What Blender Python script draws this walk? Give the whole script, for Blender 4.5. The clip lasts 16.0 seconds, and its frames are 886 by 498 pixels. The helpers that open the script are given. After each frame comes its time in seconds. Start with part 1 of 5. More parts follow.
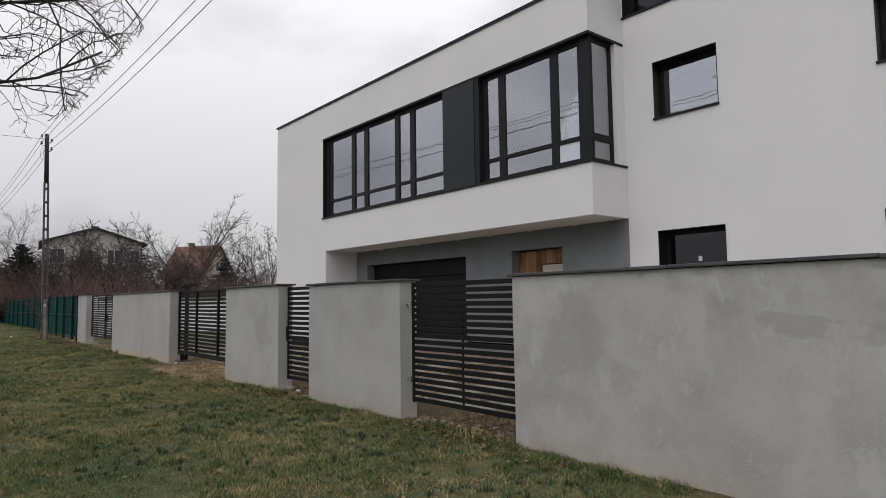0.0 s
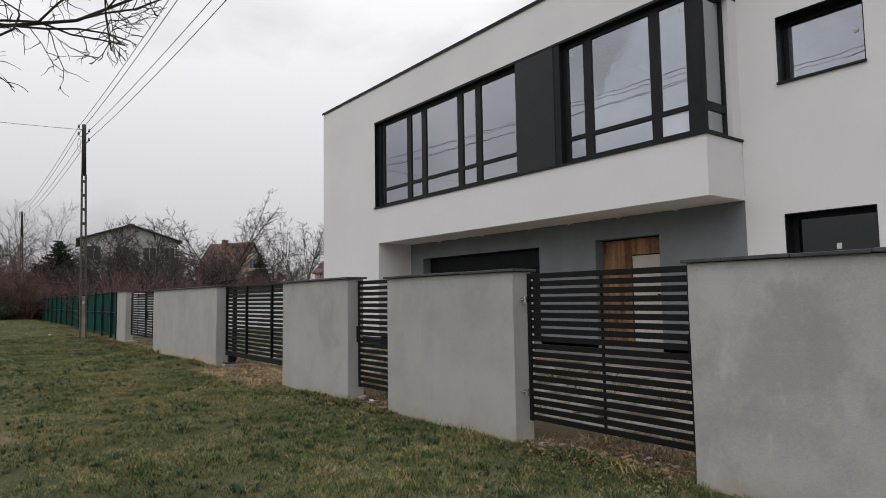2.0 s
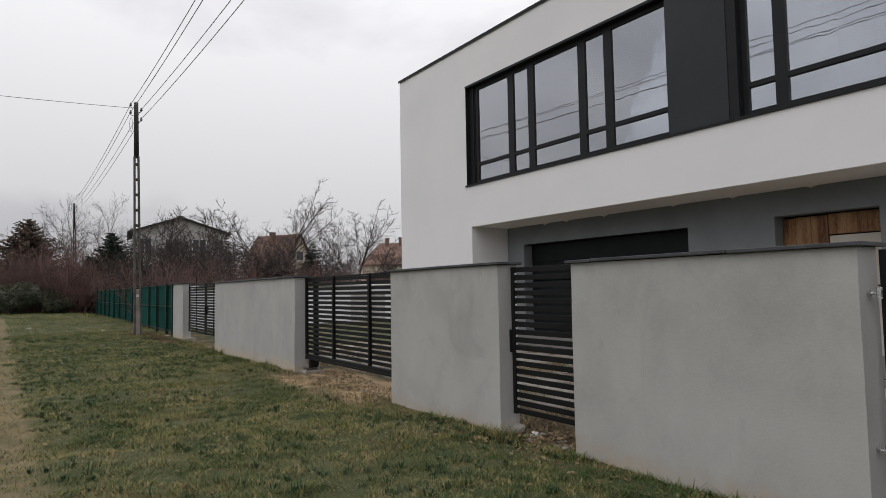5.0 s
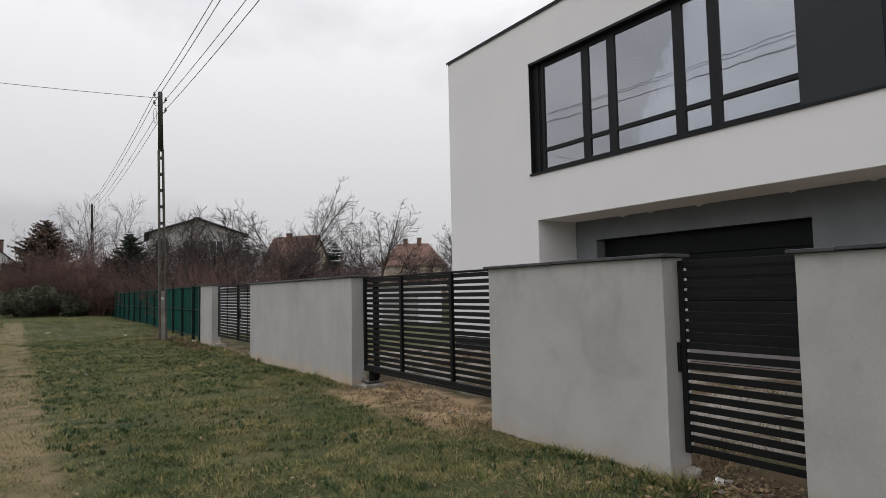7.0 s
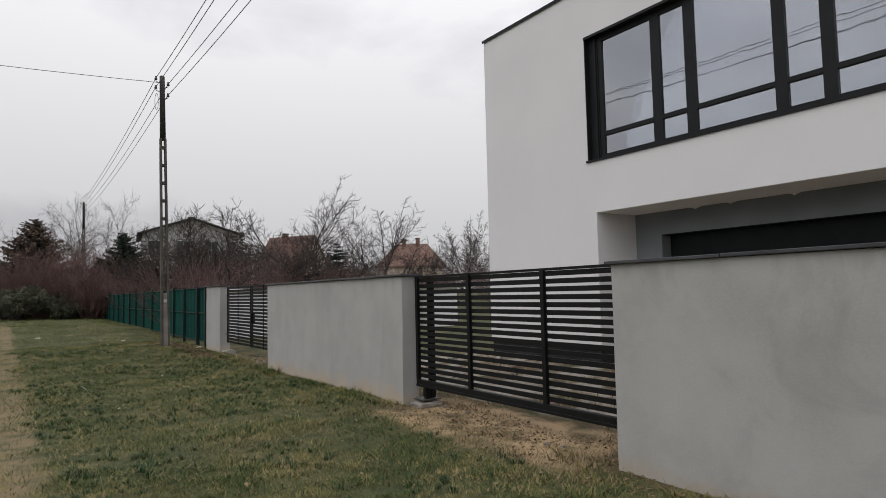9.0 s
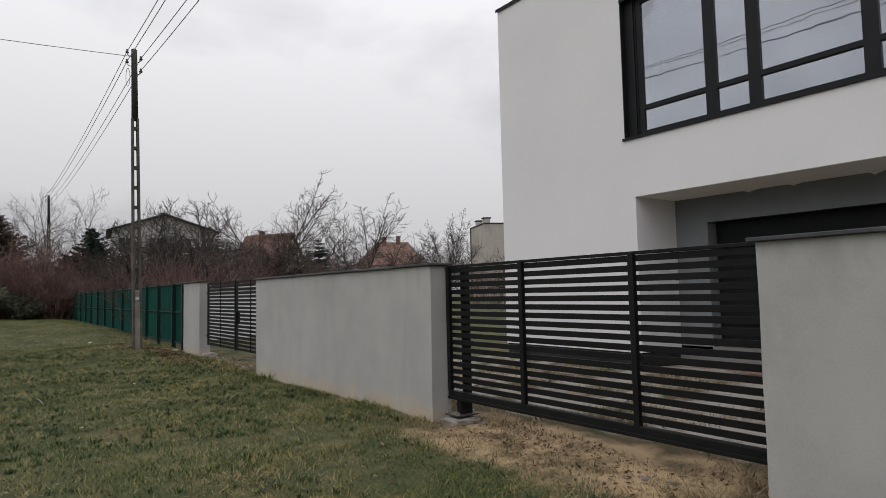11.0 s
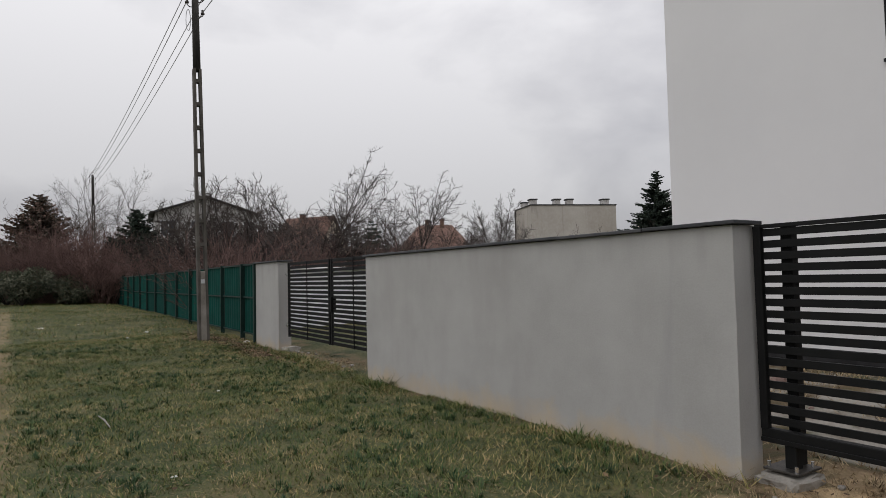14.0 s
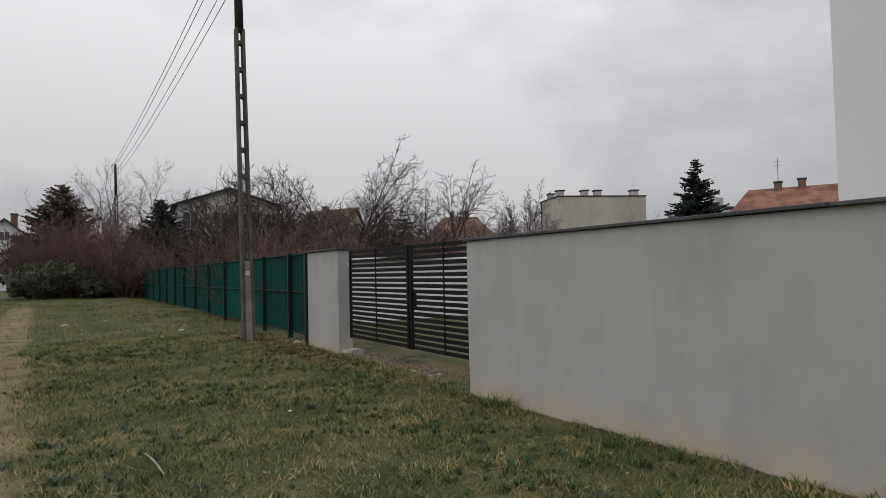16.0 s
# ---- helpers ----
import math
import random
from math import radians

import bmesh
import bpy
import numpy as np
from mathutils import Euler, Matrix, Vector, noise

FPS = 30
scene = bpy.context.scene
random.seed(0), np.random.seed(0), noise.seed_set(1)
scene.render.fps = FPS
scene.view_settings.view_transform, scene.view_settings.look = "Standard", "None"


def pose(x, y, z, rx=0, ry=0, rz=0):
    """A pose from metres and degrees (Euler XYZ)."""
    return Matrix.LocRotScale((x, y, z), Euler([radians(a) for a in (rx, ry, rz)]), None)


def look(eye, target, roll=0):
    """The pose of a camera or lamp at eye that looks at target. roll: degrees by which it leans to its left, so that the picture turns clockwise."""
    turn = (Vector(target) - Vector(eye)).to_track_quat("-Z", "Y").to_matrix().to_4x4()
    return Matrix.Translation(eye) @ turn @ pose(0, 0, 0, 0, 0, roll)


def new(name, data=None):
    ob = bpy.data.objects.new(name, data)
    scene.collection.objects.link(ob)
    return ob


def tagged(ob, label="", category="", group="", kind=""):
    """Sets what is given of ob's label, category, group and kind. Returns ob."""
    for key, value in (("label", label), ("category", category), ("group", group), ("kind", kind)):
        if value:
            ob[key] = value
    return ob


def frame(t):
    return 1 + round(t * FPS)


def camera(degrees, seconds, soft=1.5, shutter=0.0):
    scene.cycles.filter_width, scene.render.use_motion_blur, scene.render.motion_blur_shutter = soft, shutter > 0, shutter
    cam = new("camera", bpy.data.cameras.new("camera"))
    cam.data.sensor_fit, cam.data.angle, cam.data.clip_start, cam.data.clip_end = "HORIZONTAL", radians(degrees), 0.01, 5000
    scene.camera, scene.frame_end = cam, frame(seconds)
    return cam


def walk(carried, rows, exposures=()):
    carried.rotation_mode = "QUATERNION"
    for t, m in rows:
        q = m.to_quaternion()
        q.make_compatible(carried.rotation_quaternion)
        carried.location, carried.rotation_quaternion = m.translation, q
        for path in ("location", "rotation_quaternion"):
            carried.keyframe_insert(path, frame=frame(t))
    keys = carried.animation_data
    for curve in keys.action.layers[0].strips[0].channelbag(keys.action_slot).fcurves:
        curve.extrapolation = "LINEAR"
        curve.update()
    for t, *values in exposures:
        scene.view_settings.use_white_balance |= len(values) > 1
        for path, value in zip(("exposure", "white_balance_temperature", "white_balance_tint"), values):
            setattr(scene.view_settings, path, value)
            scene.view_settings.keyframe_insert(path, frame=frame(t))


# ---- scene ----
cam = camera(70.0, 16.0, soft=0.6)
PATH = [
    (0, (0.129, 1.166, 1.434), (1.402, 2.699, 1.595), -0.8),
    (0.5, (0.178, 1.666, 1.429), (1.435, 3.214, 1.589), -0.7),
    (1, (0.253, 2.113, 1.441), (1.49, 3.676, 1.598), -0.8),
    (1.5, (0.268, 2.574, 1.449), (1.489, 4.149, 1.612), -0.8),
    (2, (0.331, 2.974, 1.43), (1.538, 4.562, 1.582), -0.9),
    (2.5, (0.413, 3.469, 1.419), (1.604, 5.07, 1.563), -0.9),
    (3, (0.509, 3.988, 1.404), (1.682, 5.604, 1.511), -0.8),
    (3.5, (0.629, 4.46, 1.439), (1.788, 6.087, 1.545), -0.9),
    (4, (0.671, 4.997, 1.444), (1.812, 6.636, 1.56), -0.9),
    (6.5, (0.528, 7.372, 1.48), (1.607, 9.05, 1.616), -1.2),
    (7, (0.574, 7.915, 1.48), (1.65, 9.596, 1.614), -1.2),
    (7.5, (0.583, 8.458, 1.494), (1.652, 10.143, 1.625), -1.2),
    (8, (0.515, 8.905, 1.485), (1.59, 10.586, 1.617), -1.3),
    (8.5, (0.509, 9.376, 1.509), (1.592, 11.052, 1.644), -1.3),
    (11, (0.79, 11.52, 1.44), (1.951, 13.144, 1.575), -1.3),
    (11.5, (0.819, 12.077, 1.415), (1.965, 13.71, 1.55), -1.2),
    (12, (0.819, 12.655, 1.401), (1.954, 14.298, 1.523), -1.2),
    (12.5, (0.791, 13.192, 1.376), (1.91, 14.845, 1.497), -1.1),
    (13, (0.809, 13.768, 1.386), (1.916, 15.431, 1.483), -1.2),
    (13.5, (0.8, 14.359, 1.405), (1.895, 16.031, 1.495), -1.2),
    (14, (0.792, 14.961, 1.418), (1.873, 16.641, 1.507), -1.3),
    (14.5, (0.824, 15.57, 1.428), (1.891, 17.26, 1.51), -1.2),
    (15, (0.786, 16.127, 1.413), (1.84, 17.825, 1.499), -1.3),
    (15.5, (0.778, 16.636, 1.402), (1.826, 18.338, 1.472), -1.2),
    (16, (0.776, 17.273, 1.396), (1.815, 18.98, 1.466), -1.3),
]
walk(cam, [(t, look(eye, target, roll)) for t, eye, target, roll in PATH],
     exposures=[(0.0, -0.06), (6.5, -0.08), (11.0, -0.12), (14.0, -0.18), (16.0, -0.22)])


# ---------- world and light: a bright overcast winter day ----------
SUN_AZ, SUN_EL = radians(250), radians(42)
world = bpy.data.worlds.new("overcast_sky")
scene.world = world
world.use_nodes = True
wt = world.node_tree
wt.nodes.clear()


def wn(kind, **kw):
    n = wt.nodes.new(kind)
    for k, v in kw.items():
        n.inputs[k].default_value = v
    return n


w_out = wn("ShaderNodeOutputWorld")
w_bg = wn("ShaderNodeBackground", Strength=1.0)
w_sky = wn("ShaderNodeTexSky")
w_sky.sky_type, w_sky.sun_disc = "NISHITA", False
w_sky.sun_elevation, w_sky.sun_rotation = SUN_EL, SUN_AZ
w_co = wn("ShaderNodeTexCoord")
w_map = wn("ShaderNodeMapping", Scale=(1.0, 1.0, 1.9))
w_n1 = wn("ShaderNodeTexNoise", Scale=4.2, Detail=5.0, Roughness=0.5, Distortion=0.2)
w_n2 = wn("ShaderNodeTexNoise", Scale=0.9, Detail=2.0, Roughness=0.5)
w_add = wn("ShaderNodeMath")
w_add.operation = "MULTIPLY_ADD"
w_add.inputs[1].default_value = 0.55
w_ramp = wn("ShaderNodeValToRGB")
w_ramp.color_ramp.elements[0].position, w_ramp.color_ramp.elements[0].color = 0.66, (0.56, 0.555, 0.59, 1)
w_ramp.color_ramp.elements[1].position, w_ramp.color_ramp.elements[1].color = 0.89, (0.84, 0.83, 0.85, 1)
w_dim = wn("ShaderNodeMix")
w_dim.data_type, w_dim.blend_type = "RGBA", "MIX"
w_dim.inputs[0].default_value = 0.06
wt.links.new(w_co.outputs["Generated"], w_map.inputs["Vector"])
wt.links.new(w_map.outputs[0], w_n1.inputs["Vector"])
wt.links.new(w_map.outputs[0], w_n2.inputs["Vector"])
wt.links.new(w_n1.outputs[0], w_add.inputs[0])
wt.links.new(w_n2.outputs[0], w_add.inputs[2])
wt.links.new(w_add.outputs[0], w_ramp.inputs[0])
wt.links.new(w_ramp.outputs[0], w_dim.inputs[6])
w_skydim = wn("ShaderNodeMix")
w_skydim.data_type, w_skydim.blend_type = "RGBA", "MULTIPLY"
w_skydim.inputs[0].default_value = 1.0
w_skydim.inputs[7].default_value = (0.1, 0.1, 0.1, 1)
wt.links.new(w_sky.outputs[0], w_skydim.inputs[6])
wt.links.new(w_skydim.outputs[2], w_dim.inputs[7])
w_sep = wn("ShaderNodeSeparateXYZ")
w_zen = wn("ShaderNodeMapRange")
for k, v in (("From Min", 0.0), ("From Max", 1.0), ("To Min", 0.68), ("To Max", 2.05)):
    w_zen.inputs[k].default_value = v
wt.links.new(w_co.outputs["Generated"], w_sep.inputs[0])
wt.links.new(w_sep.outputs[2], w_zen.inputs["Value"])
wt.links.new(w_zen.outputs[0], w_bg.inputs["Strength"])
wt.links.new(w_dim.outputs[2], w_bg.inputs[0])
wt.links.new(w_bg.outputs[0], w_out.inputs[0])

sun = new("sun", bpy.data.lights.new("sun", "SUN"))
sun.data.energy, sun.data.angle, sun.data.color = 1.0, radians(70), (1.0, 0.985, 0.965)
sun.rotation_euler = (radians(90) - SUN_EL, 0, radians(180) - SUN_AZ)


# ---------- materials ----------
def material(name, colours, rough=0.85, metal=0.0, scales=(6.0, 90.0), bump=0.15, fine=0.3, spread=(0.35, 0.65), stretch=(1, 1, 1), bump_scale=None, random_by=None, random_amount=0.0, spec=0.3):
    """Two-scale procedural surface: a broad and a fine noise between the colours, with relief."""
    m = bpy.data.materials.new(name)
    m.use_nodes = True
    nt = m.node_tree
    bsdf = nt.nodes["Principled BSDF"]
    bsdf.inputs["Roughness"].default_value, bsdf.inputs["Metallic"].default_value = rough, metal
    bsdf.inputs["Specular IOR Level"].default_value = spec
    geo = nt.nodes.new("ShaderNodeNewGeometry")
    mp = nt.nodes.new("ShaderNodeMapping")
    mp.inputs["Scale"].default_value = stretch
    nt.links.new(geo.outputs["Position"], mp.inputs["Vector"])
    n1 = nt.nodes.new("ShaderNodeTexNoise")
    n1.inputs["Scale"].default_value, n1.inputs["Detail"].default_value, n1.inputs["Roughness"].default_value = scales[0], 6, 0.6
    n2 = nt.nodes.new("ShaderNodeTexNoise")
    n2.inputs["Scale"].default_value, n2.inputs["Detail"].default_value = scales[1], 3
    for n in (n1, n2):
        nt.links.new(mp.outputs[0], n.inputs["Vector"])
    mix = nt.nodes.new("ShaderNodeMath")
    mix.operation = "MULTIPLY_ADD"
    mix.inputs[1].default_value = fine
    nt.links.new(n2.outputs[0], mix.inputs[0])
    sub = nt.nodes.new("ShaderNodeMath")
    sub.operation = "SUBTRACT"
    sub.inputs[1].default_value = fine * 0.5
    nt.links.new(n1.outputs[0], sub.inputs[0])
    nt.links.new(sub.outputs[0], mix.inputs[2])
    value = mix.outputs[0]
    if random_by:
        src = nt.nodes.new("ShaderNodeObjectInfo").outputs["Random"] if random_by == "object" else geo.outputs["Random Per Island"]
        ra = nt.nodes.new("ShaderNodeMath")
        ra.operation = "MULTIPLY_ADD"
        ra.inputs[1].default_value = random_amount
        nt.links.new(src, ra.inputs[0])
        rb = nt.nodes.new("ShaderNodeMath")
        rb.operation = "SUBTRACT"
        rb.inputs[1].default_value = random_amount * 0.5
        nt.links.new(value, rb.inputs[0])
        nt.links.new(rb.outputs[0], ra.inputs[2])
        value = ra.outputs[0]
    ramp = nt.nodes.new("ShaderNodeValToRGB")
    els = ramp.color_ramp.elements
    for i, c in enumerate(colours):
        pos = spread[0] + (spread[1] - spread[0]) * i / max(1, len(colours) - 1)
        el = els[i] if i < 2 else els.new(pos)
        el.position, el.color = pos, (*c, 1)
    nt.links.new(value, ramp.inputs[0])
    nt.links.new(ramp.outputs[0], bsdf.inputs["Base Color"])
    if bump:
        nb = nt.nodes.new("ShaderNodeBump")
        nb.inputs["Strength"].default_value, nb.inputs["Distance"].default_value = bump, 0.02
        if bump_scale:
            n3 = nt.nodes.new("ShaderNodeTexNoise")
            n3.inputs["Scale"].default_value, n3.inputs["Detail"].default_value = bump_scale, 4
            nt.links.new(mp.outputs[0], n3.inputs["Vector"])
            nt.links.new(n3.outputs[0], nb.inputs["Height"])
        else:
            nt.links.new(value, nb.inputs["Height"])
        nt.links.new(nb.outputs[0], bsdf.inputs["Normal"])
    m["ramp"] = ramp.name
    return m


def overlay(m, colour, low, high, scale, axis_ramp=None, detail=4.0, seed=0.0, stretch=(1, 1, 1), strength=1.0):
    """Adds a stain layer over a material's colour: where noise (and, if given, a ramp along an axis) is high."""
    nt = m.node_tree
    bsdf = nt.nodes["Principled BSDF"]
    old = bsdf.inputs["Base Color"].links[0].from_socket
    geo = nt.nodes.new("ShaderNodeNewGeometry")
    mp = nt.nodes.new("ShaderNodeMapping")
    mp.inputs["Scale"].default_value, mp.inputs["Location"].default_value = stretch, (seed, seed * 0.7, seed * 1.3)
    nt.links.new(geo.outputs["Position"], mp.inputs["Vector"])
    n = nt.nodes.new("ShaderNodeTexNoise")
    n.inputs["Scale"].default_value, n.inputs["Detail"].default_value, n.inputs["Roughness"].default_value = scale, detail, 0.6
    n.inputs["Distortion"].default_value = 1.0
    nt.links.new(mp.outputs[0], n.inputs["Vector"])
    value = n.outputs[0]
    if axis_ramp:
        sep = nt.nodes.new("ShaderNodeSeparateXYZ")
        nt.links.new(geo.outputs["Position"], sep.inputs[0])
        for axis, a, b in axis_ramp:
            mr = nt.nodes.new("ShaderNodeMapRange")
            mr.interpolation_type = "SMOOTHSTEP"
            mr.inputs["From Min"].default_value, mr.inputs["From Max"].default_value = a, b
            mr.inputs["To Min"].default_value, mr.inputs["To Max"].default_value = -0.5, 0.32
            nt.links.new(sep.outputs["XYZ".index(axis)], mr.inputs["Value"])
            add = nt.nodes.new("ShaderNodeMath")
            nt.links.new(value, add.inputs[0])
            nt.links.new(mr.outputs[0], add.inputs[1])
            value = add.outputs[0]
    mr = nt.nodes.new("ShaderNodeMapRange")
    mr.inputs["From Min"].default_value, mr.inputs["From Max"].default_value = low, high
    mr.inputs["To Max"].default_value = strength
    nt.links.new(value, mr.inputs["Value"])
    mx = nt.nodes.new("ShaderNodeMix")
    mx.data_type = "RGBA"
    nt.links.new(mr.outputs[0], mx.inputs[0])
    nt.links.new(old, mx.inputs[6])
    mx.inputs[7].default_value = (*colour, 1)
    nt.links.new(mx.outputs[2], bsdf.inputs["Base Color"])
    return m


def patch(m, colour, masks, scale, low, high, seed=0.0, detail=6.0, stretch=(1, 1, 1), strength=1.0, rough=0.9):
    """A stain bounded on every side: masks (ax, ay, az, e0, e1) are soft steps along a direction, multiplied; noise frays the edge."""
    nt = m.node_tree
    bsdf = nt.nodes["Principled BSDF"]
    old = bsdf.inputs["Base Color"].links[0].from_socket
    geo = nt.nodes.new("ShaderNodeNewGeometry")
    mp = nt.nodes.new("ShaderNodeMapping")
    mp.inputs["Scale"].default_value, mp.inputs["Location"].default_value = stretch, (seed, seed * 0.7, seed * 1.3)
    nt.links.new(geo.outputs["Position"], mp.inputs["Vector"])
    n = nt.nodes.new("ShaderNodeTexNoise")
    n.inputs["Scale"].default_value, n.inputs["Detail"].default_value, n.inputs["Roughness"].default_value = scale, detail, 0.6
    nt.links.new(mp.outputs[0], n.inputs["Vector"])
    value = None
    for ax, ay, az, e0, e1 in masks:
        dot = nt.nodes.new("ShaderNodeVectorMath")
        dot.operation = "DOT_PRODUCT"
        dot.inputs[1].default_value = (ax, ay, az)
        nt.links.new(geo.outputs["Position"], dot.inputs[0])
        mr = nt.nodes.new("ShaderNodeMapRange")
        mr.interpolation_type = "SMOOTHSTEP"
        mr.inputs["From Min"].default_value, mr.inputs["From Max"].default_value = e0, e1
        nt.links.new(dot.outputs["Value"], mr.inputs["Value"])
        if value is None:
            value = mr.outputs[0]
        else:
            mul = nt.nodes.new("ShaderNodeMath")
            mul.operation = "MULTIPLY"
            nt.links.new(value, mul.inputs[0])
            nt.links.new(mr.outputs[0], mul.inputs[1])
            value = mul.outputs[0]
    fray = nt.nodes.new("ShaderNodeMath")
    fray.operation = "MULTIPLY_ADD"
    fray.inputs[1].default_value, fray.inputs[2].default_value = rough * 2, 0.5 - rough
    nt.links.new(n.outputs[0], fray.inputs[0])
    both = nt.nodes.new("ShaderNodeMath")
    both.operation = "MULTIPLY"
    nt.links.new(value, both.inputs[0])
    nt.links.new(fray.outputs[0], both.inputs[1])
    mr = nt.nodes.new("ShaderNodeMapRange")
    mr.inputs["From Min"].default_value, mr.inputs["From Max"].default_value = low, high
    mr.inputs["To Max"].default_value = strength
    nt.links.new(both.outputs[0], mr.inputs["Value"])
    mx = nt.nodes.new("ShaderNodeMix")
    mx.data_type = "RGBA"
    nt.links.new(mr.outputs[0], mx.inputs[0])
    nt.links.new(old, mx.inputs[6])
    mx.inputs[7].default_value = (*colour, 1)
    nt.links.new(mx.outputs[2], bsdf.inputs["Base Color"])
    return m


def glass_material(name, gloss, tint):
    """Coated double glazing: a see-through pane with a strong mirror coat."""
    m = bpy.data.materials.new(name)
    m.use_nodes = True
    nt = m.node_tree
    nt.nodes.clear()
    out = nt.nodes.new("ShaderNodeOutputMaterial")
    clear = nt.nodes.new("ShaderNodeBsdfTransparent")
    clear.inputs[0].default_value = (*tint, 1)
    mirror = nt.nodes.new("ShaderNodeBsdfGlossy")
    mirror.inputs["Roughness"].default_value = 0.01
    mirror.inputs["Color"].default_value = (0.92, 0.95, 1.0, 1)
    fres = nt.nodes.new("ShaderNodeFresnel")
    fres.inputs[0].default_value = 1.5
    lift = nt.nodes.new("ShaderNodeMath")
    lift.operation = "MULTIPLY_ADD"
    lift.inputs[1].default_value, lift.inputs[2].default_value = 1.2, gloss
    lift.use_clamp = True
    wave = nt.nodes.new("ShaderNodeTexNoise")
    wave.inputs["Scale"].default_value = 1.6
    geo = nt.nodes.new("ShaderNodeNewGeometry")
    nt.links.new(geo.outputs["Position"], wave.inputs["Vector"])
    bump = nt.nodes.new("ShaderNodeBump")
    bump.inputs["Strength"].default_value, bump.inputs["Distance"].default_value = 0.09, 0.02
    nt.links.new(wave.outputs[0], bump.inputs["Height"])
    nt.links.new(bump.outputs[0], mirror.inputs["Normal"])
    mix = nt.nodes.new("ShaderNodeMixShader")
    nt.links.new(fres.outputs[0], lift.inputs[0])
    nt.links.new(lift.outputs[0], mix.inputs[0])
    nt.links.new(clear.outputs[0], mix.inputs[1])
    nt.links.new(mirror.outputs[0], mix.inputs[2])
    nt.links.new(mix.outputs[0], out.inputs[0])
    return m


M = {}
M["stucco"] = material("white_facade_stucco", [(0.648, 0.640, 0.640), (0.685, 0.676, 0.672)], 0.9, scales=(0.5, 220), bump=0.12, fine=0.25, bump_scale=260)
M["grey_stucco"] = material("grey_facade_stucco", [(0.165, 0.18, 0.19), (0.20, 0.215, 0.225)], 0.9, scales=(1.2, 200), bump=0.15, bump_scale=240)
# paler and warmer than the facade: ground bounce is put into the colour
M["soffit"] = material("bounce_lit_soffit_plaster", [(0.76, 0.72, 0.67), (0.82, 0.79, 0.75)], 0.9, scales=(1.5, 60), bump=0.08)
M["anthracite"] = material("anthracite_coated_aluminium", [(0.008, 0.009, 0.010), (0.012, 0.013, 0.014)], 0.5, scales=(3, 60), bump=0.02, spec=0.2)
M["panel"] = material("anthracite_panel", [(0.016, 0.019, 0.022), (0.021, 0.025, 0.028)], 0.55, scales=(0.8, 30), bump=0.02)
M["gate"] = material("gate_powder_coat", [(0.005, 0.0055, 0.0055), (0.009, 0.009, 0.009)], 0.55, scales=(5, 120), bump=0.04, spec=0.18)
M["garage"] = material("garage_door_steel", [(0.006, 0.008, 0.0085), (0.010, 0.012, 0.0125)], 0.55, scales=(3, 60), bump=0.03, spec=0.15)
M["render_patchy"] = material("patchy_cement_render", [(0.30, 0.294, 0.28), (0.365, 0.358, 0.343), (0.415, 0.408, 0.393)], 0.93, scales=(1.5, 55), bump=0.08, fine=0.35, spread=(0.25, 0.75), bump_scale=70)
ALONG = (0, 1, 0, -9.0, -8.0)
patch(M["render_patchy"], (0.27, 0.267, 0.255), [ALONG], 1.2, 0.58, 0.72, seed=3.1, detail=10, strength=0.55)
patch(M["render_patchy"], (0.425, 0.419, 0.407), [ALONG], 1.5, 0.56, 0.68, seed=7.7, detail=12, stretch=(1, 1, 0.7), strength=0.5)
patch(M["render_patchy"], (0.45, 0.443, 0.431), [ALONG], 4.0, 0.66, 0.76, seed=2.4, detail=10, stretch=(1, 1, 0.5), strength=0.45)
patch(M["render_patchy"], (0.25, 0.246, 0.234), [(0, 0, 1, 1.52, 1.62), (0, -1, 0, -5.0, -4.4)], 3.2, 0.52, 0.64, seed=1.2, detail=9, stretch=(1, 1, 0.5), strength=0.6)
patch(M["render_patchy"], (0.255, 0.252, 0.242), [(0, -0.12, 1, 0.66, 0.84), (0, 0.12, -1, -0.98, -0.92), (0, -1, 0, -3.7, -3.1)], 3.0, 0.42, 0.52, seed=4.6, detail=9, stretch=(1, 1, 1.3), strength=0.45)
patch(M["render_patchy"], (0.24, 0.236, 0.23), [ALONG], 5.0, 0.75, 1.1, seed=1.7, detail=6, stretch=(1, 1, 0.2), strength=0.4)
overlay(M["render_patchy"], (0.36, 0.30, 0.225), 0.50, 0.95, 3.0, axis_ramp=[("Z", 0.36, -0.08)], seed=5.0, strength=0.55)
M["render"] = material("grey_cement_render", [(0.31, 0.306, 0.29), (0.37, 0.365, 0.347), (0.41, 0.405, 0.387)], 0.93, scales=(1.2, 55), bump=0.07, fine=0.25, spread=(0.25, 0.75), bump_scale=75)
overlay(M["render"], (0.255, 0.25, 0.238), 0.58, 0.74, 0.9, detail=7, seed=3.1, strength=0.55)
overlay(M["render"], (0.41, 0.405, 0.385), 0.58, 0.74, 1.4, detail=8, seed=7.7, stretch=(1, 1, 0.5), strength=0.55)
overlay(M["render"], (0.22, 0.215, 0.205), 0.66, 0.76, 3.4, detail=5, seed=1.7, stretch=(1, 1, 0.14), strength=0.35)
overlay(M["render"], (0.36, 0.285, 0.19), 0.50, 0.95, 4.0, axis_ramp=[("Z", 0.34, -0.08)], seed=5.0, strength=0.6)
patch(M["render"], (0.22, 0.216, 0.206), [ALONG], 2.2, 0.78, 1.0, seed=6.6, detail=6, stretch=(1, 1, 0.7), strength=0.4)
patch(M["render"], (0.44, 0.435, 0.42), [ALONG], 3.0, 0.55, 1.1, seed=8.3, detail=8, stretch=(1, 1, 0.45), strength=0.5)
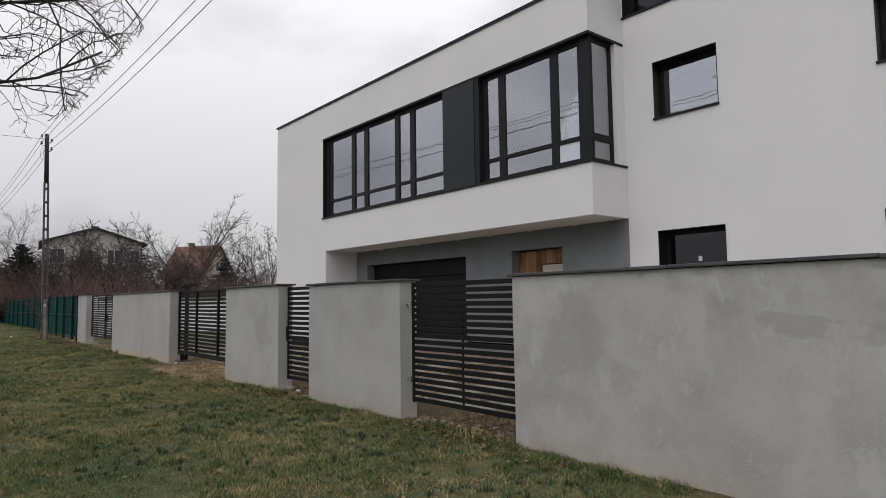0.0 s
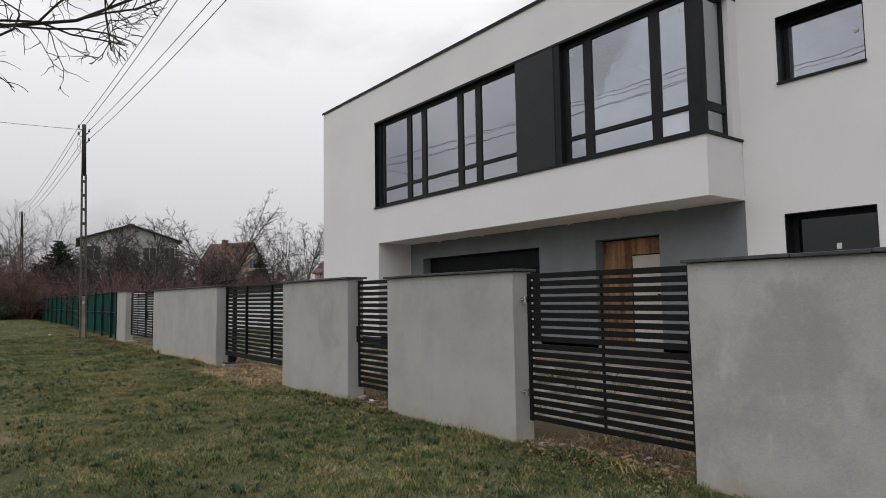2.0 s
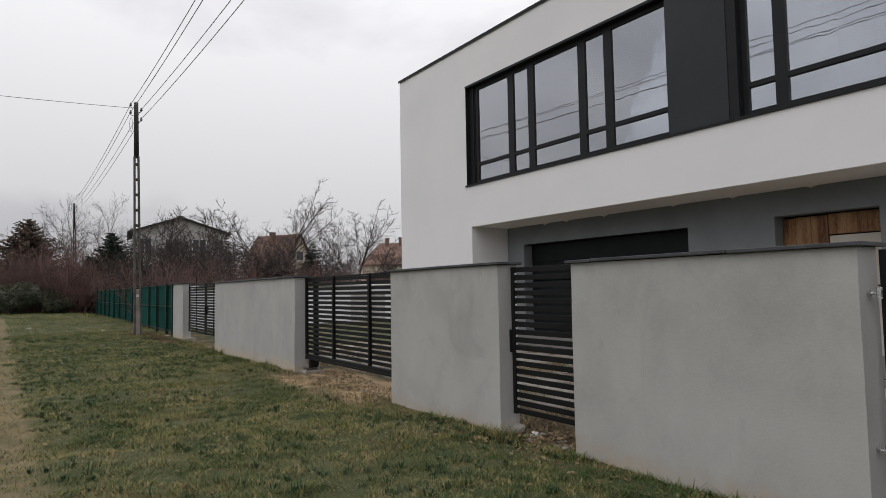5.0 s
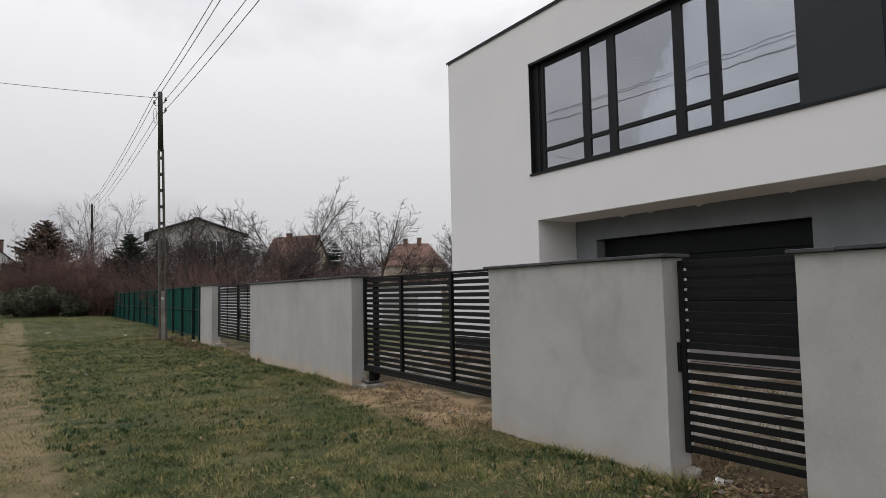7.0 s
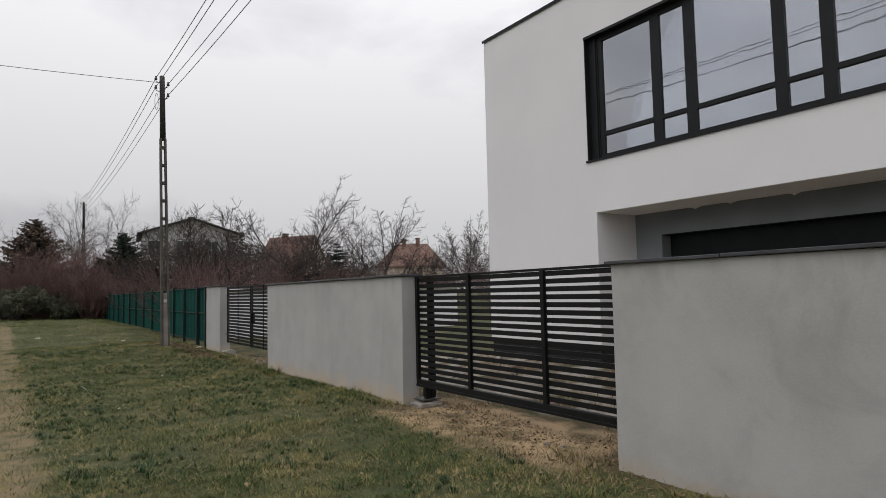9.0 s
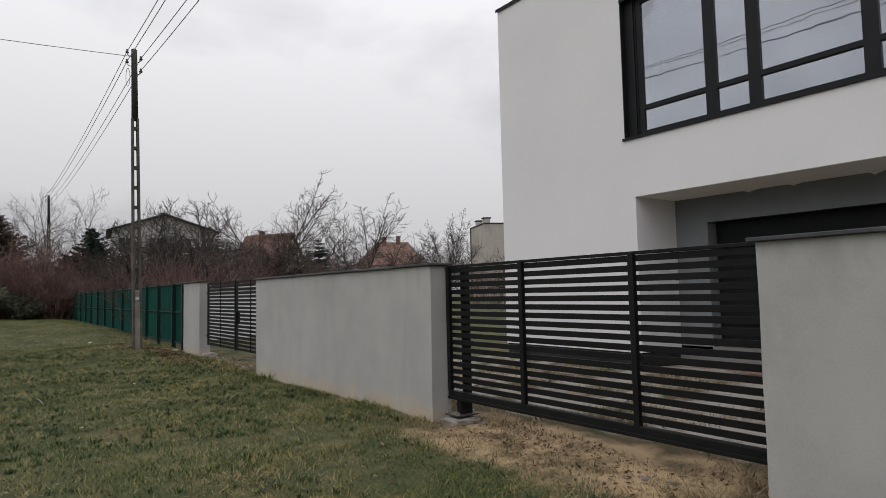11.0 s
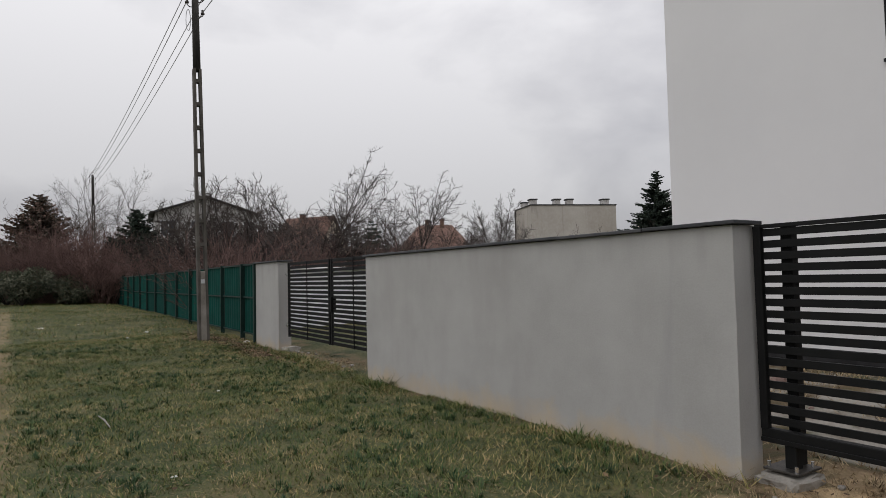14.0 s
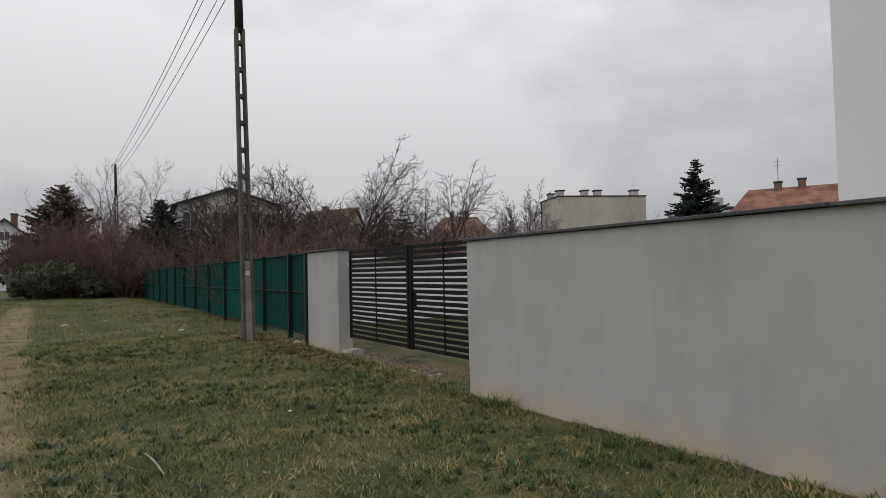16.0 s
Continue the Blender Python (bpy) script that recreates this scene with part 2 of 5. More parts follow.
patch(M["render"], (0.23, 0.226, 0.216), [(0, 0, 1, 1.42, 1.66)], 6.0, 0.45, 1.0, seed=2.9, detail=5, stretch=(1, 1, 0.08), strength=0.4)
M["render_light"] = material("light_cement_render", [(0.315, 0.309, 0.295), (0.365, 0.358, 0.344), (0.40, 0.392, 0.378)], 0.93, scales=(1.1, 60), bump=0.07, fine=0.25, spread=(0.25, 0.75), bump_scale=75)
overlay(M["render_light"], (0.30, 0.295, 0.29), 0.58, 0.72, 1.6, detail=6, seed=2.2, stretch=(1, 1, 0.14), strength=0.6)
overlay(M["render_light"], (0.46, 0.35, 0.21), 0.46, 0.95, 2.4, axis_ramp=[("Z", 0.55, -0.1)], seed=9.0, strength=0.75)
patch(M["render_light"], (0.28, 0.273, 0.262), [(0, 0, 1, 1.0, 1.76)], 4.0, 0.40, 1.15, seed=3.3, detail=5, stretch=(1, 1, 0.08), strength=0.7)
patch(M["render_light"], (0.30, 0.288, 0.275), [ALONG], 1.2, 0.50, 1.1, seed=5.1, detail=8, stretch=(1, 1, 0.3), strength=0.8)
patch(M["render_light"], (0.22, 0.21, 0.20), [ALONG], 9.0, 0.98, 1.15, seed=9.4, detail=3, stretch=(1, 1, 0.14), strength=0.5)
M["coping"] = material("dark_coping_slab", [(0.03, 0.031, 0.034), (0.055, 0.056, 0.06), (0.09, 0.09, 0.09)], 0.55, scales=(4, 80), bump=0.15, fine=0.4, spread=(0.3, 0.85), random_by="object", random_amount=0.25, spec=0.45)
M["rubble"] = material("concrete_footing", [(0.20, 0.185, 0.16), (0.30, 0.28, 0.25)], 0.95, scales=(6, 60), bump=0.6)
M["plinth"] = material("foundation_membrane", [(0.012, 0.012, 0.013), (0.03, 0.03, 0.032)], 0.6, scales=(4, 50), bump=0.3)
M["osb"] = material("stained_wood_board", [(0.085, 0.04, 0.02), (0.22, 0.115, 0.055), (0.31, 0.185, 0.095)], 0.75, scales=(2.5, 60), bump=0.2, fine=0.4, stretch=(1, 2.5, 0.35))
M["door_sheet"] = material("pale_door_sheet", [(0.46, 0.42, 0.37), (0.54, 0.5, 0.45)], 0.7, scales=(2, 40), bump=0.05)
# room shade is put into this colour: plaster darkened behind the glass
M["interior"] = material("darkened_interior_plaster", [(0.16, 0.155, 0.15), (0.21, 0.2, 0.19)], 0.95, scales=(1, 30), bump=0.1)
M["green_metal"] = material("green_fence_sheet", [(0.001, 0.034, 0.027), (0.002, 0.054, 0.042)], 0.75, scales=(1.3, 40), bump=0.06, random_by="object", random_amount=0.3, spec=0.1)
M["green_dark"] = material("green_fence_post_paint", [(0.004, 0.017, 0.014), (0.007, 0.026, 0.021)], 0.5, scales=(3, 40), bump=0.05)
M["pole"] = material("weathered_pole_concrete", [(0.14, 0.128, 0.112), (0.21, 0.193, 0.168), (0.27, 0.25, 0.225)], 0.93, scales=(3, 70), bump=0.4, fine=0.4, spread=(0.25, 0.8))
# same concrete as the foot; backlight is put into this darker colour
M["pole_mid"] = material("backlit_pole_concrete", [(0.05, 0.045, 0.039), (0.085, 0.077, 0.067), (0.13, 0.12, 0.105)], 0.93, scales=(3, 70), bump=0.4, fine=0.4, spread=(0.25, 0.8))
# mast top: darkness against the bright sky painted in as colour
M["pole_dark"] = material("backlit_mast_concrete", [(0.028, 0.026, 0.024), (0.06, 0.055, 0.05)], 0.85, scales=(6, 60), bump=0.3, stretch=(1, 1, 0.15))
M["iron"] = material("dull_iron", [(0.05, 0.048, 0.045), (0.1, 0.09, 0.08)], 0.5, 0.6, scales=(10, 80), bump=0.1)
M["zinc"] = material("zinc_plated_steel", [(0.55, 0.55, 0.56), (0.72, 0.72, 0.72)], 0.25, 0.9, scales=(10, 80), bump=0.05)
M["porcelain"] = material("brown_porcelain", [(0.05, 0.045, 0.045), (0.08, 0.07, 0.07)], 0.25, scales=(10, 60), bump=0.02)
M["wire"] = material("weathered_cable", [(0.30, 0.30, 0.305), (0.38, 0.38, 0.385)], 0.7, scales=(5, 40), bump=0)
M["plate"] = material("pole_number_plate", [(0.36, 0.37, 0.375), (0.46, 0.47, 0.475)], 0.5, scales=(8, 60), bump=0.05)
M["bark"] = material("grey_brown_bark", [(0.018, 0.015, 0.013), (0.042, 0.035, 0.03)], 0.92, scales=(8, 60), bump=0.4, random_by="island", random_amount=0.3)
M["twig"] = material("bare_twig_bark", [(0.028, 0.022, 0.019), (0.07, 0.057, 0.05)], 0.92, scales=(3, 40), bump=0, random_by="island", random_amount=0.5)
M["twig_red"] = material("reddish_twig_bark", [(0.075, 0.044, 0.039), (0.175, 0.108, 0.094)], 0.92, scales=(1.5, 30), bump=0, random_by="island", random_amount=0.5)
M["birch"] = material("pale_twig_bark", [(0.075, 0.066, 0.062), (0.15, 0.135, 0.128)], 0.92, scales=(2, 30), bump=0, random_by="island", random_amount=0.4)
M["needle"] = material("spruce_needles", [(0.010, 0.017, 0.012), (0.021, 0.033, 0.022), (0.036, 0.05, 0.034)], 0.85, scales=(2, 12), bump=0, random_by="island", random_amount=0.5)
M["needle_brown"] = material("browned_conifer_needles", [(0.048, 0.044, 0.032), (0.105, 0.078, 0.058), (0.175, 0.112, 0.088)], 0.88, scales=(1.0, 8), bump=0, random_by="island", random_amount=0.4)
M["shrub_leaf"] = material("evergreen_shrub_leaf", [(0.034, 0.045, 0.026), (0.075, 0.085, 0.05), (0.125, 0.12, 0.08)], 0.7, scales=(1.2, 10), bump=0, random_by="island", random_amount=0.6)
M["dry_leaf"] = material("dry_fallen_leaf", [(0.07, 0.04, 0.022), (0.15, 0.095, 0.05), (0.24, 0.17, 0.10)], 0.85, scales=(3, 20), bump=0, random_by="island", random_amount=0.9)
M["roof_tile"] = material("weathered_red_roof_tile", [(0.085, 0.054, 0.045), (0.145, 0.085, 0.066), (0.19, 0.118, 0.094)], 0.9, scales=(0.6, 12), bump=0.4, random_by="object", random_amount=0.3)
M["roof_orange"] = material("orange_roof_tile", [(0.11, 0.055, 0.04), (0.20, 0.098, 0.066), (0.27, 0.145, 0.10)], 0.9, scales=(0.9, 9), bump=0.4, fine=0.5)
M["roof_dark"] = material("dark_roof_felt", [(0.03, 0.03, 0.032), (0.06, 0.058, 0.056)], 0.9, scales=(0.8, 14), bump=0.2)
M["far_plaster"] = material("aged_grey_plaster", [(0.36, 0.345, 0.33), (0.47, 0.455, 0.44)], 0.95, scales=(0.5, 8), bump=0.1)
overlay(M["far_plaster"], (0.18, 0.165, 0.15), 0.55, 0.7, 0.5, seed=4, stretch=(1, 1, 0.2), strength=0.6)
M["far_cream"] = material("cream_plaster", [(0.42, 0.36, 0.28), (0.52, 0.46, 0.37)], 0.95, scales=(0.4, 8), bump=0.1)
M["far_beige"] = material("streaked_beige_concrete", [(0.33, 0.30, 0.26), (0.45, 0.42, 0.38)], 0.95, scales=(0.15, 3), bump=0.1, spread=(0.3, 0.7))
overlay(M["far_beige"], (0.16, 0.145, 0.125), 0.56, 0.72, 0.35, seed=2, stretch=(1, 1, 0.15), strength=0.7)
M["far_white"] = material("white_painted_wall", [(0.55, 0.56, 0.58), (0.66, 0.67, 0.68)], 0.9, scales=(0.5, 8), bump=0.05)
M["far_glass"] = material("dark_far_window", [(0.03, 0.033, 0.04), (0.07, 0.075, 0.085)], 0.15, scales=(0.7, 3), bump=0, spec=0.6)
M["brick"] = material("sooty_chimney_brick", [(0.10, 0.065, 0.05), (0.2, 0.12, 0.09)], 0.95, scales=(2, 14), bump=0.3)
M["stone"] = material("pale_stone", [(0.20, 0.185, 0.165), (0.33, 0.31, 0.285)], 0.9, scales=(12, 60), bump=0.4)
M["litter"] = material("pale_litter", [(0.5, 0.5, 0.48), (0.68, 0.67, 0.65)], 0.7, scales=(20, 60), bump=0.1)
M["straw"] = material("dry_straw", [(0.17, 0.122, 0.07), (0.36, 0.275, 0.16)], 0.9, scales=(4, 40), bump=0, random_by="island", random_amount=0.8)
M["blade"] = material("winter_grass_blade", [(0.032, 0.060, 0.016), (0.068, 0.106, 0.029), (0.135, 0.145, 0.048), (0.26, 0.21, 0.09), (0.40, 0.31, 0.16)], 0.8, scales=(0.9, 6), bump=0, fine=0.7, spread=(0.28, 0.85), random_by="island", random_amount=0.55, spec=0.2)
patch(M["blade"], (0.25, 0.20, 0.085), [(0, 1, 0, 8.0, 11.5), (0, -1, 0, -24.0, -18.0)], 1.1, 0.42, 0.95, seed=2.7, detail=6, strength=0.7)
M["blade_dark"] = material("coarse_grass_blade", [(0.020, 0.046, 0.020), (0.045, 0.085, 0.034), (0.09, 0.125, 0.05)], 0.75, scales=(0.8, 4), bump=0, random_by="island", random_amount=0.5, spec=0.25)
M["membrane_red"] = material("red_clay_brick", [(0.15, 0.10, 0.085), (0.25, 0.175, 0.15)], 0.92, scales=(3, 30), bump=0.3)
M["glass"] = glass_material("coated_window_glass", 0.33, (0.75, 0.78, 0.8))
M["glass_dark"] = glass_material("plain_window_glass", 0.0, (0.08, 0.085, 0.09))
M["sheet"] = material("pale_wall_paint", [(0.70, 0.71, 0.72), (0.78, 0.79, 0.79)], 0.85, scales=(0.8, 10), bump=0.05)
M["film"] = material("white_protective_film", [(0.55, 0.58, 0.66), (0.62, 0.65, 0.72)], 0.35, scales=(1, 20), bump=0.03)


def ground_material():
    m = material("winter_lawn_soil", [(0.030, 0.040, 0.015), (0.055, 0.066, 0.026), (0.105, 0.096, 0.042), (0.16, 0.122, 0.065)], 0.95, scales=(1.0, 26), bump=0.8, fine=0.6, spread=(0.28, 0.78), bump_scale=45)
    # trodden strip along the lawn, sandy and brown soil at the gates, rubble-strewn yard
    patch(m, (0.25, 0.185, 0.105), [(1, 0.027, 0, 0.15, 0.50), (-1, -0.027, 0, -1.42, -1.02), (0, 1, 0, 8.0, 12.0), (0, -1, 0, -60, -45)], 2.2, 0.20, 0.62, seed=8.0, detail=8, strength=0.75)
    patch(m, (0.115, 0.078, 0.046), [(1, 0, 0, 4.55, 4.95), (0, -1, 0, -24.0, -22.0)], 2.6, 0.26, 0.6, seed=6.0, detail=9, strength=0.9)
    patch(m, (0.46, 0.33, 0.19), [(1, 0, 0, 3.9, 4.7), (0, 1, 0, 13.3, 14.6), (0, -1, 0, -18.4, -17.0), (-1, 0, 0, -6.2, -5.6)], 1.8, 0.22, 0.55, seed=4.0, detail=8)
    patch(m, (0.34, 0.315, 0.28), [(1, 0, 0, 5.6, 6.4), (0, -1, 0, -24.0, -22.5)], 1.3, 0.32, 0.6, seed=1.0, detail=8, strength=0.85)
    patch(m, (0.16, 0.115, 0.065), [(1, 0, 0, 3.9, 4.7), (0, 1, 0, 23.6, 25.0), (0, -1, 0, -31.5, -30.0), (-1, 0, 0, -6.4, -5.8)], 2.2, 0.36, 0.62, seed=2.0, detail=8, strength=0.8)
    return m


M["ground"] = ground_material()


# ---------- mesh helpers ----------
class Shape:
    """A growing list of corners and faces, for one mesh."""

    def __init__(self):
        self.v, self.f = [], []

    def add(self, verts, faces):
        n = len(self.v)
        self.v += verts
        self.f += [tuple(n + i for i in f) for f in faces]
        return self

    def box(self, x0, x1, y0, y1, z0, z1):
        return self.add([(x0, y0, z0), (x1, y0, z0), (x1, y1, z0), (x0, y1, z0), (x0, y0, z1), (x1, y0, z1), (x1, y1, z1), (x0, y1, z1)],
                        [(0, 3, 2, 1), (4, 5, 6, 7), (0, 1, 5, 4), (1, 2, 6, 5), (2, 3, 7, 6), (3, 0, 4, 7)])

    def block(self, x0, x1, y0, y1, z0, z1, c=0.005):
        """A box with chamfered edges."""
        b = bmesh.new()
        bmesh.ops.create_cube(b, size=1.0)
        for p in b.verts:
            p.co = Vector(((x0 + x1) / 2 + p.co.x * (x1 - x0), (y0 + y1) / 2 + p.co.y * (y1 - y0), (z0 + z1) / 2 + p.co.z * (z1 - z0)))
        bmesh.ops.bevel(b, geom=b.edges[:], offset=c, segments=1, affect="EDGES")
        b.verts.index_update()
        self.add([tuple(p.co) for p in b.verts], [tuple(p.index for p in f.verts) for f in b.faces])
        b.free()
        return self

    def tube(self, points, radii, n=6, cap=True):
        """A tapered tube along the points."""
        pts = [Vector(p) for p in points]
        base = len(self.v)
        side = None
        for i, p in enumerate(pts):
            d = (pts[min(i + 1, len(pts) - 1)] - pts[max(i - 1, 0)])
            d = d.normalized() if d.length > 1e-9 else Vector((0, 0, 1))
            if side is None:
                side = d.cross(Vector((0.3, 0.9, 0.1)) if abs(d.y) < 0.9 else Vector((1, 0, 0.2))).normalized()
            else:
                side = (side - d * side.dot(d)).normalized()
            up = d.cross(side)
            for k in range(n):
                a = 2 * math.pi * k / n
                self.v.append(tuple(p + (side * math.cos(a) + up * math.sin(a)) * radii[i]))
        for i in range(len(pts) - 1):
            for k in range(n):
                a, b = base + i * n + k, base + i * n + (k + 1) % n
                self.f.append((a, b, b + n, a + n))
        if cap:
            self.f.append(tuple(base + k for k in reversed(range(n))))
            self.f.append(tuple(base + (len(pts) - 1) * n + k for k in range(n)))
        return self

    def prism(self, outline, a0, a1, axis="y"):
        """An outline of (u, z) pushed from a0 to a1 along the axis."""
        n = len(outline)
        put = (lambda u, z, a: (u, a, z)) if axis == "y" else (lambda u, z, a: (a, u, z))
        verts = [put(u, z, a0) for u, z in outline] + [put(u, z, a1) for u, z in outline]
        faces = [tuple(range(n)), tuple(reversed(range(n, 2 * n)))] + [(i, (i + 1) % n, n + (i + 1) % n, n + i) for i in range(n)]
        return self.add(verts, faces)

    def holed(self, x0, x1, y0, y1, z0, z1, holes):
        """A wall slab between x0 and x1 with openings (y0, y1, z0, z1) right through, welded into one skin."""
        ys = sorted({y0, y1, *(min(max(v, y0), y1) for h in holes for v in h[:2])})
        zs = sorted({z0, z1, *(min(max(v, z0), z1) for h in holes for v in h[2:])})
        inside = lambda j, k: 0 <= j < len(ys) - 1 and 0 <= k < len(zs) - 1 and not any(
            h[0] < (ys[j] + ys[j + 1]) / 2 < h[1] and h[2] < (zs[k] + zs[k + 1]) / 2 < h[3] for h in holes)
        at, base = {}, len(self.v)

        def corner(i, j, k):
            if (i, j, k) not in at:
                at[i, j, k] = len(self.v)
                self.v.append(((x0, x1)[i], ys[j], zs[k]))
            return at[i, j, k]

        for j in range(len(ys) - 1):
            for k in range(len(zs) - 1):
                if not inside(j, k):
                    continue
                for i in (0, 1):
                    self.f.append((corner(i, j, k), corner(i, j + 1, k), corner(i, j + 1, k + 1), corner(i, j, k + 1)))
                for dj, dk, a, b in ((-1, 0, (j, k), (j, k + 1)), (1, 0, (j + 1, k), (j + 1, k + 1)), (0, -1, (j, k), (j + 1, k)), (0, 1, (j, k + 1), (j + 1, k + 1))):
                    if not inside(j + dj, k + dk):
                        self.f.append((corner(0, *a), corner(0, *b), corner(1, *b), corner(1, *a)))
        return self

    def mesh(self, name, mat, smooth=False):
        me = bpy.data.meshes.new(name)
        me.from_pydata(self.v, [], self.f)
        me.materials.append(mat)
        b = bmesh.new()
        if len(self.f) < 6000:
            b.from_mesh(me)
            bmesh.ops.recalc_face_normals(b, faces=b.faces[:])
            b.to_mesh(me)
        b.free()
        if smooth:
            me.polygons.foreach_set("use_smooth", [True] * len(me.polygons))
        return me


def thing(name, base, label, category, group="", kind=""):
    """An empty at the base of a thing, for its parts."""
    ob = new(name)
    ob.empty_display_size = 0.2
    ob.location = base
    return tagged(ob, label, category, group, kind)


def hang(ob, parent):
    ob.parent = parent
    if parent.parent is None:
        ob.matrix_parent_inverse = Matrix.Translation(-Vector(parent.location))
    return ob


def part(name, shape, mat, parent, label="", smooth=False):
    """One mesh under a thing or a part; corners in world metres."""
    me = shape if isinstance(shape, bpy.types.Mesh) else shape.mesh(name, mat, smooth)
    ob = hang(new(name, me), parent)
    return tagged(ob, label)


def solo(name, shape, mat, label, category, group="", kind="", smooth=False):
    """A thing that is one mesh."""
    return tagged(new(name, shape.mesh(name, mat, smooth)), label, category, group, kind)


def smoothstep(a, b, x):
    t = min(1.0, max(0.0, (x - a) / (b - a)))
    return t * t * (3 - 2 * t)


def ground_z(x, y):
    """The lie of the land: nearly level, rising a little past the far gate."""
    z = -0.07 + 0.10 * smoothstep(22, 31, y) + 0.16 * smoothstep(29.5, 44, y)
    z += 0.10 * smoothstep(26, 30, y) * smoothstep(5.0, 3.9, x)
    z += 0.12 * smoothstep(5.6, 9.5, x) * smoothstep(24, 20, y)
    near = smoothstep(80, 40, math.hypot(x - 2, y - 15))
    z += near * (0.05 * noise.noise((x * 0.45, y * 0.45, 0.3)) + 0.022 * noise.noise((x * 1.7, y * 1.7, 4.0)) + 0.012 * noise.noise((x * 5.0, y * 5.0, 9.0)))
    if x > 5.4 and x < 9.6 and y < 22:
        z += 0.05 * noise.noise((x * 2.2, y * 2.2, 14.0)) + 0.02 * noise.noise((x * 7, y * 7, 4.0))
    return z


# ---------- ground: one sheet to the horizon ----------
def axis_lines(a, b, step, reach):
    lines = [a + step * i for i in range(int((b - a) / step) + 1)]
    d, lo, hi = step, [a], [lines[-1]]
    while hi[-1] < reach:
        d *= 1.3
        hi.append(hi[-1] + d)
        lo.append(lo[-1] - d)
    return lo[:0:-1] + lines + hi[1:]


def build_ground():
    xs, ys = axis_lines(-3.0, 10.0, 0.14, 1500), axis_lines(0.0, 34.0, 0.16, 1500)
    s = Shape()
    s.v = [(x, y, ground_z(x, y)) for y in ys for x in xs]
    n = len(xs)
    s.f = [(j * n + i, j * n + i + 1, (j + 1) * n + i + 1, (j + 1) * n + i) for j in range(len(ys) - 1) for i in range(n - 1)]
    solo("ground", s, M["ground"], "patchy winter lawn with bare sandy soil", "ground", kind="structure", smooth=True)


build_ground()

# ---------- masonry fence along the lawn ----------
COPING_T = 0.028


def fence_wall(FX0, y0, y1, top, mat, label, slab, first):
    FX1 = FX0 + 0.26
    t = thing("fence_wall", ((FX0 + FX1) / 2, (y0 + y1) / 2, -0.1), label, "fence wall", "rendered fence walls")
    # body with a slightly uneven rendered face
    s = Shape()
    ny, nz = max(3, int((y1 - y0) / 0.22)), 9
    zb = -0.3

    def p(side, j, k):
        y, z = y0 + (y1 - y0) * j / ny, zb + (top - zb) * k / nz
        edge = 0 < j < ny
        bulge = 0.007 * noise.noise((y * 0.9, z * 1.1, side * 3.0)) + 0.003 * noise.noise((y * 3.1, z * 3.0, side * 5.0))
        return ((FX0 if side == 0 else FX1) + bulge, y + (0 if edge else 0.006 * noise.noise((z * 2.0, y, side))), z)

    for side in (0, 1):
        base = len(s.v)
        s.v += [p(side, j, k) for j in range(ny + 1) for k in range(nz + 1)]
        for j in range(ny):
            for k in range(nz):
                a = base + j * (nz + 1) + k
                q = (a, a + 1, a + nz + 2, a + nz + 1)
                s.f.append(q if side == 0 else q[::-1])
    m = (ny + 1) * (nz + 1)
    for j in (0, ny):
        for k in range(nz):
            a = j * (nz + 1) + k
            s.f.append((a, a + m, a + m + 1, a + 1))
    for k in (0, nz):
        for j in range(ny):
            a = j * (nz + 1) + k
            s.f.append((a, a + nz + 1, a + nz + 1 + m, a + m))
    part("body", s, mat, t)
    # coping slabs, butted with a thin joint
    cuts, y = [y0 - 0.045], first
    while y < y1 - 0.2:
        if y > y0 + 0.2:
            cuts.append(y)
        y += slab
    cuts.append(y1 + 0.045)
    r = random.Random(int(y0 * 100))
    for a, b in zip(cuts, cuts[1:]):
        dz, dx = r.uniform(-0.003, 0.003), r.uniform(-0.004, 0.004)
        c = Shape().block(FX0 - 0.045 + dx, FX1 + 0.045 + dx, a + 0.003, b - 0.003, top + 0.004 + dz, top + 0.004 + COPING_T + dz, 0.004)
        part("coping_slab", c, M["coping"], t, "dark grey coping slab")
    return t


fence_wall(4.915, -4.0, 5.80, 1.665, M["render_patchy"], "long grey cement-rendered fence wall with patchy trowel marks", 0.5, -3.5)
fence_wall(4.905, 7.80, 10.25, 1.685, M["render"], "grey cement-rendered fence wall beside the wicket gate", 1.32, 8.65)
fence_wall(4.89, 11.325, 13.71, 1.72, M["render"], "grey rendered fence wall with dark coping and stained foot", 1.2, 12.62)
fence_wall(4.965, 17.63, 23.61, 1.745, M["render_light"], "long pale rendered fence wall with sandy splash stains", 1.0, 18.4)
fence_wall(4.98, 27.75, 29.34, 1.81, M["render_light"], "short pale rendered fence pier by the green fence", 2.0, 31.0)

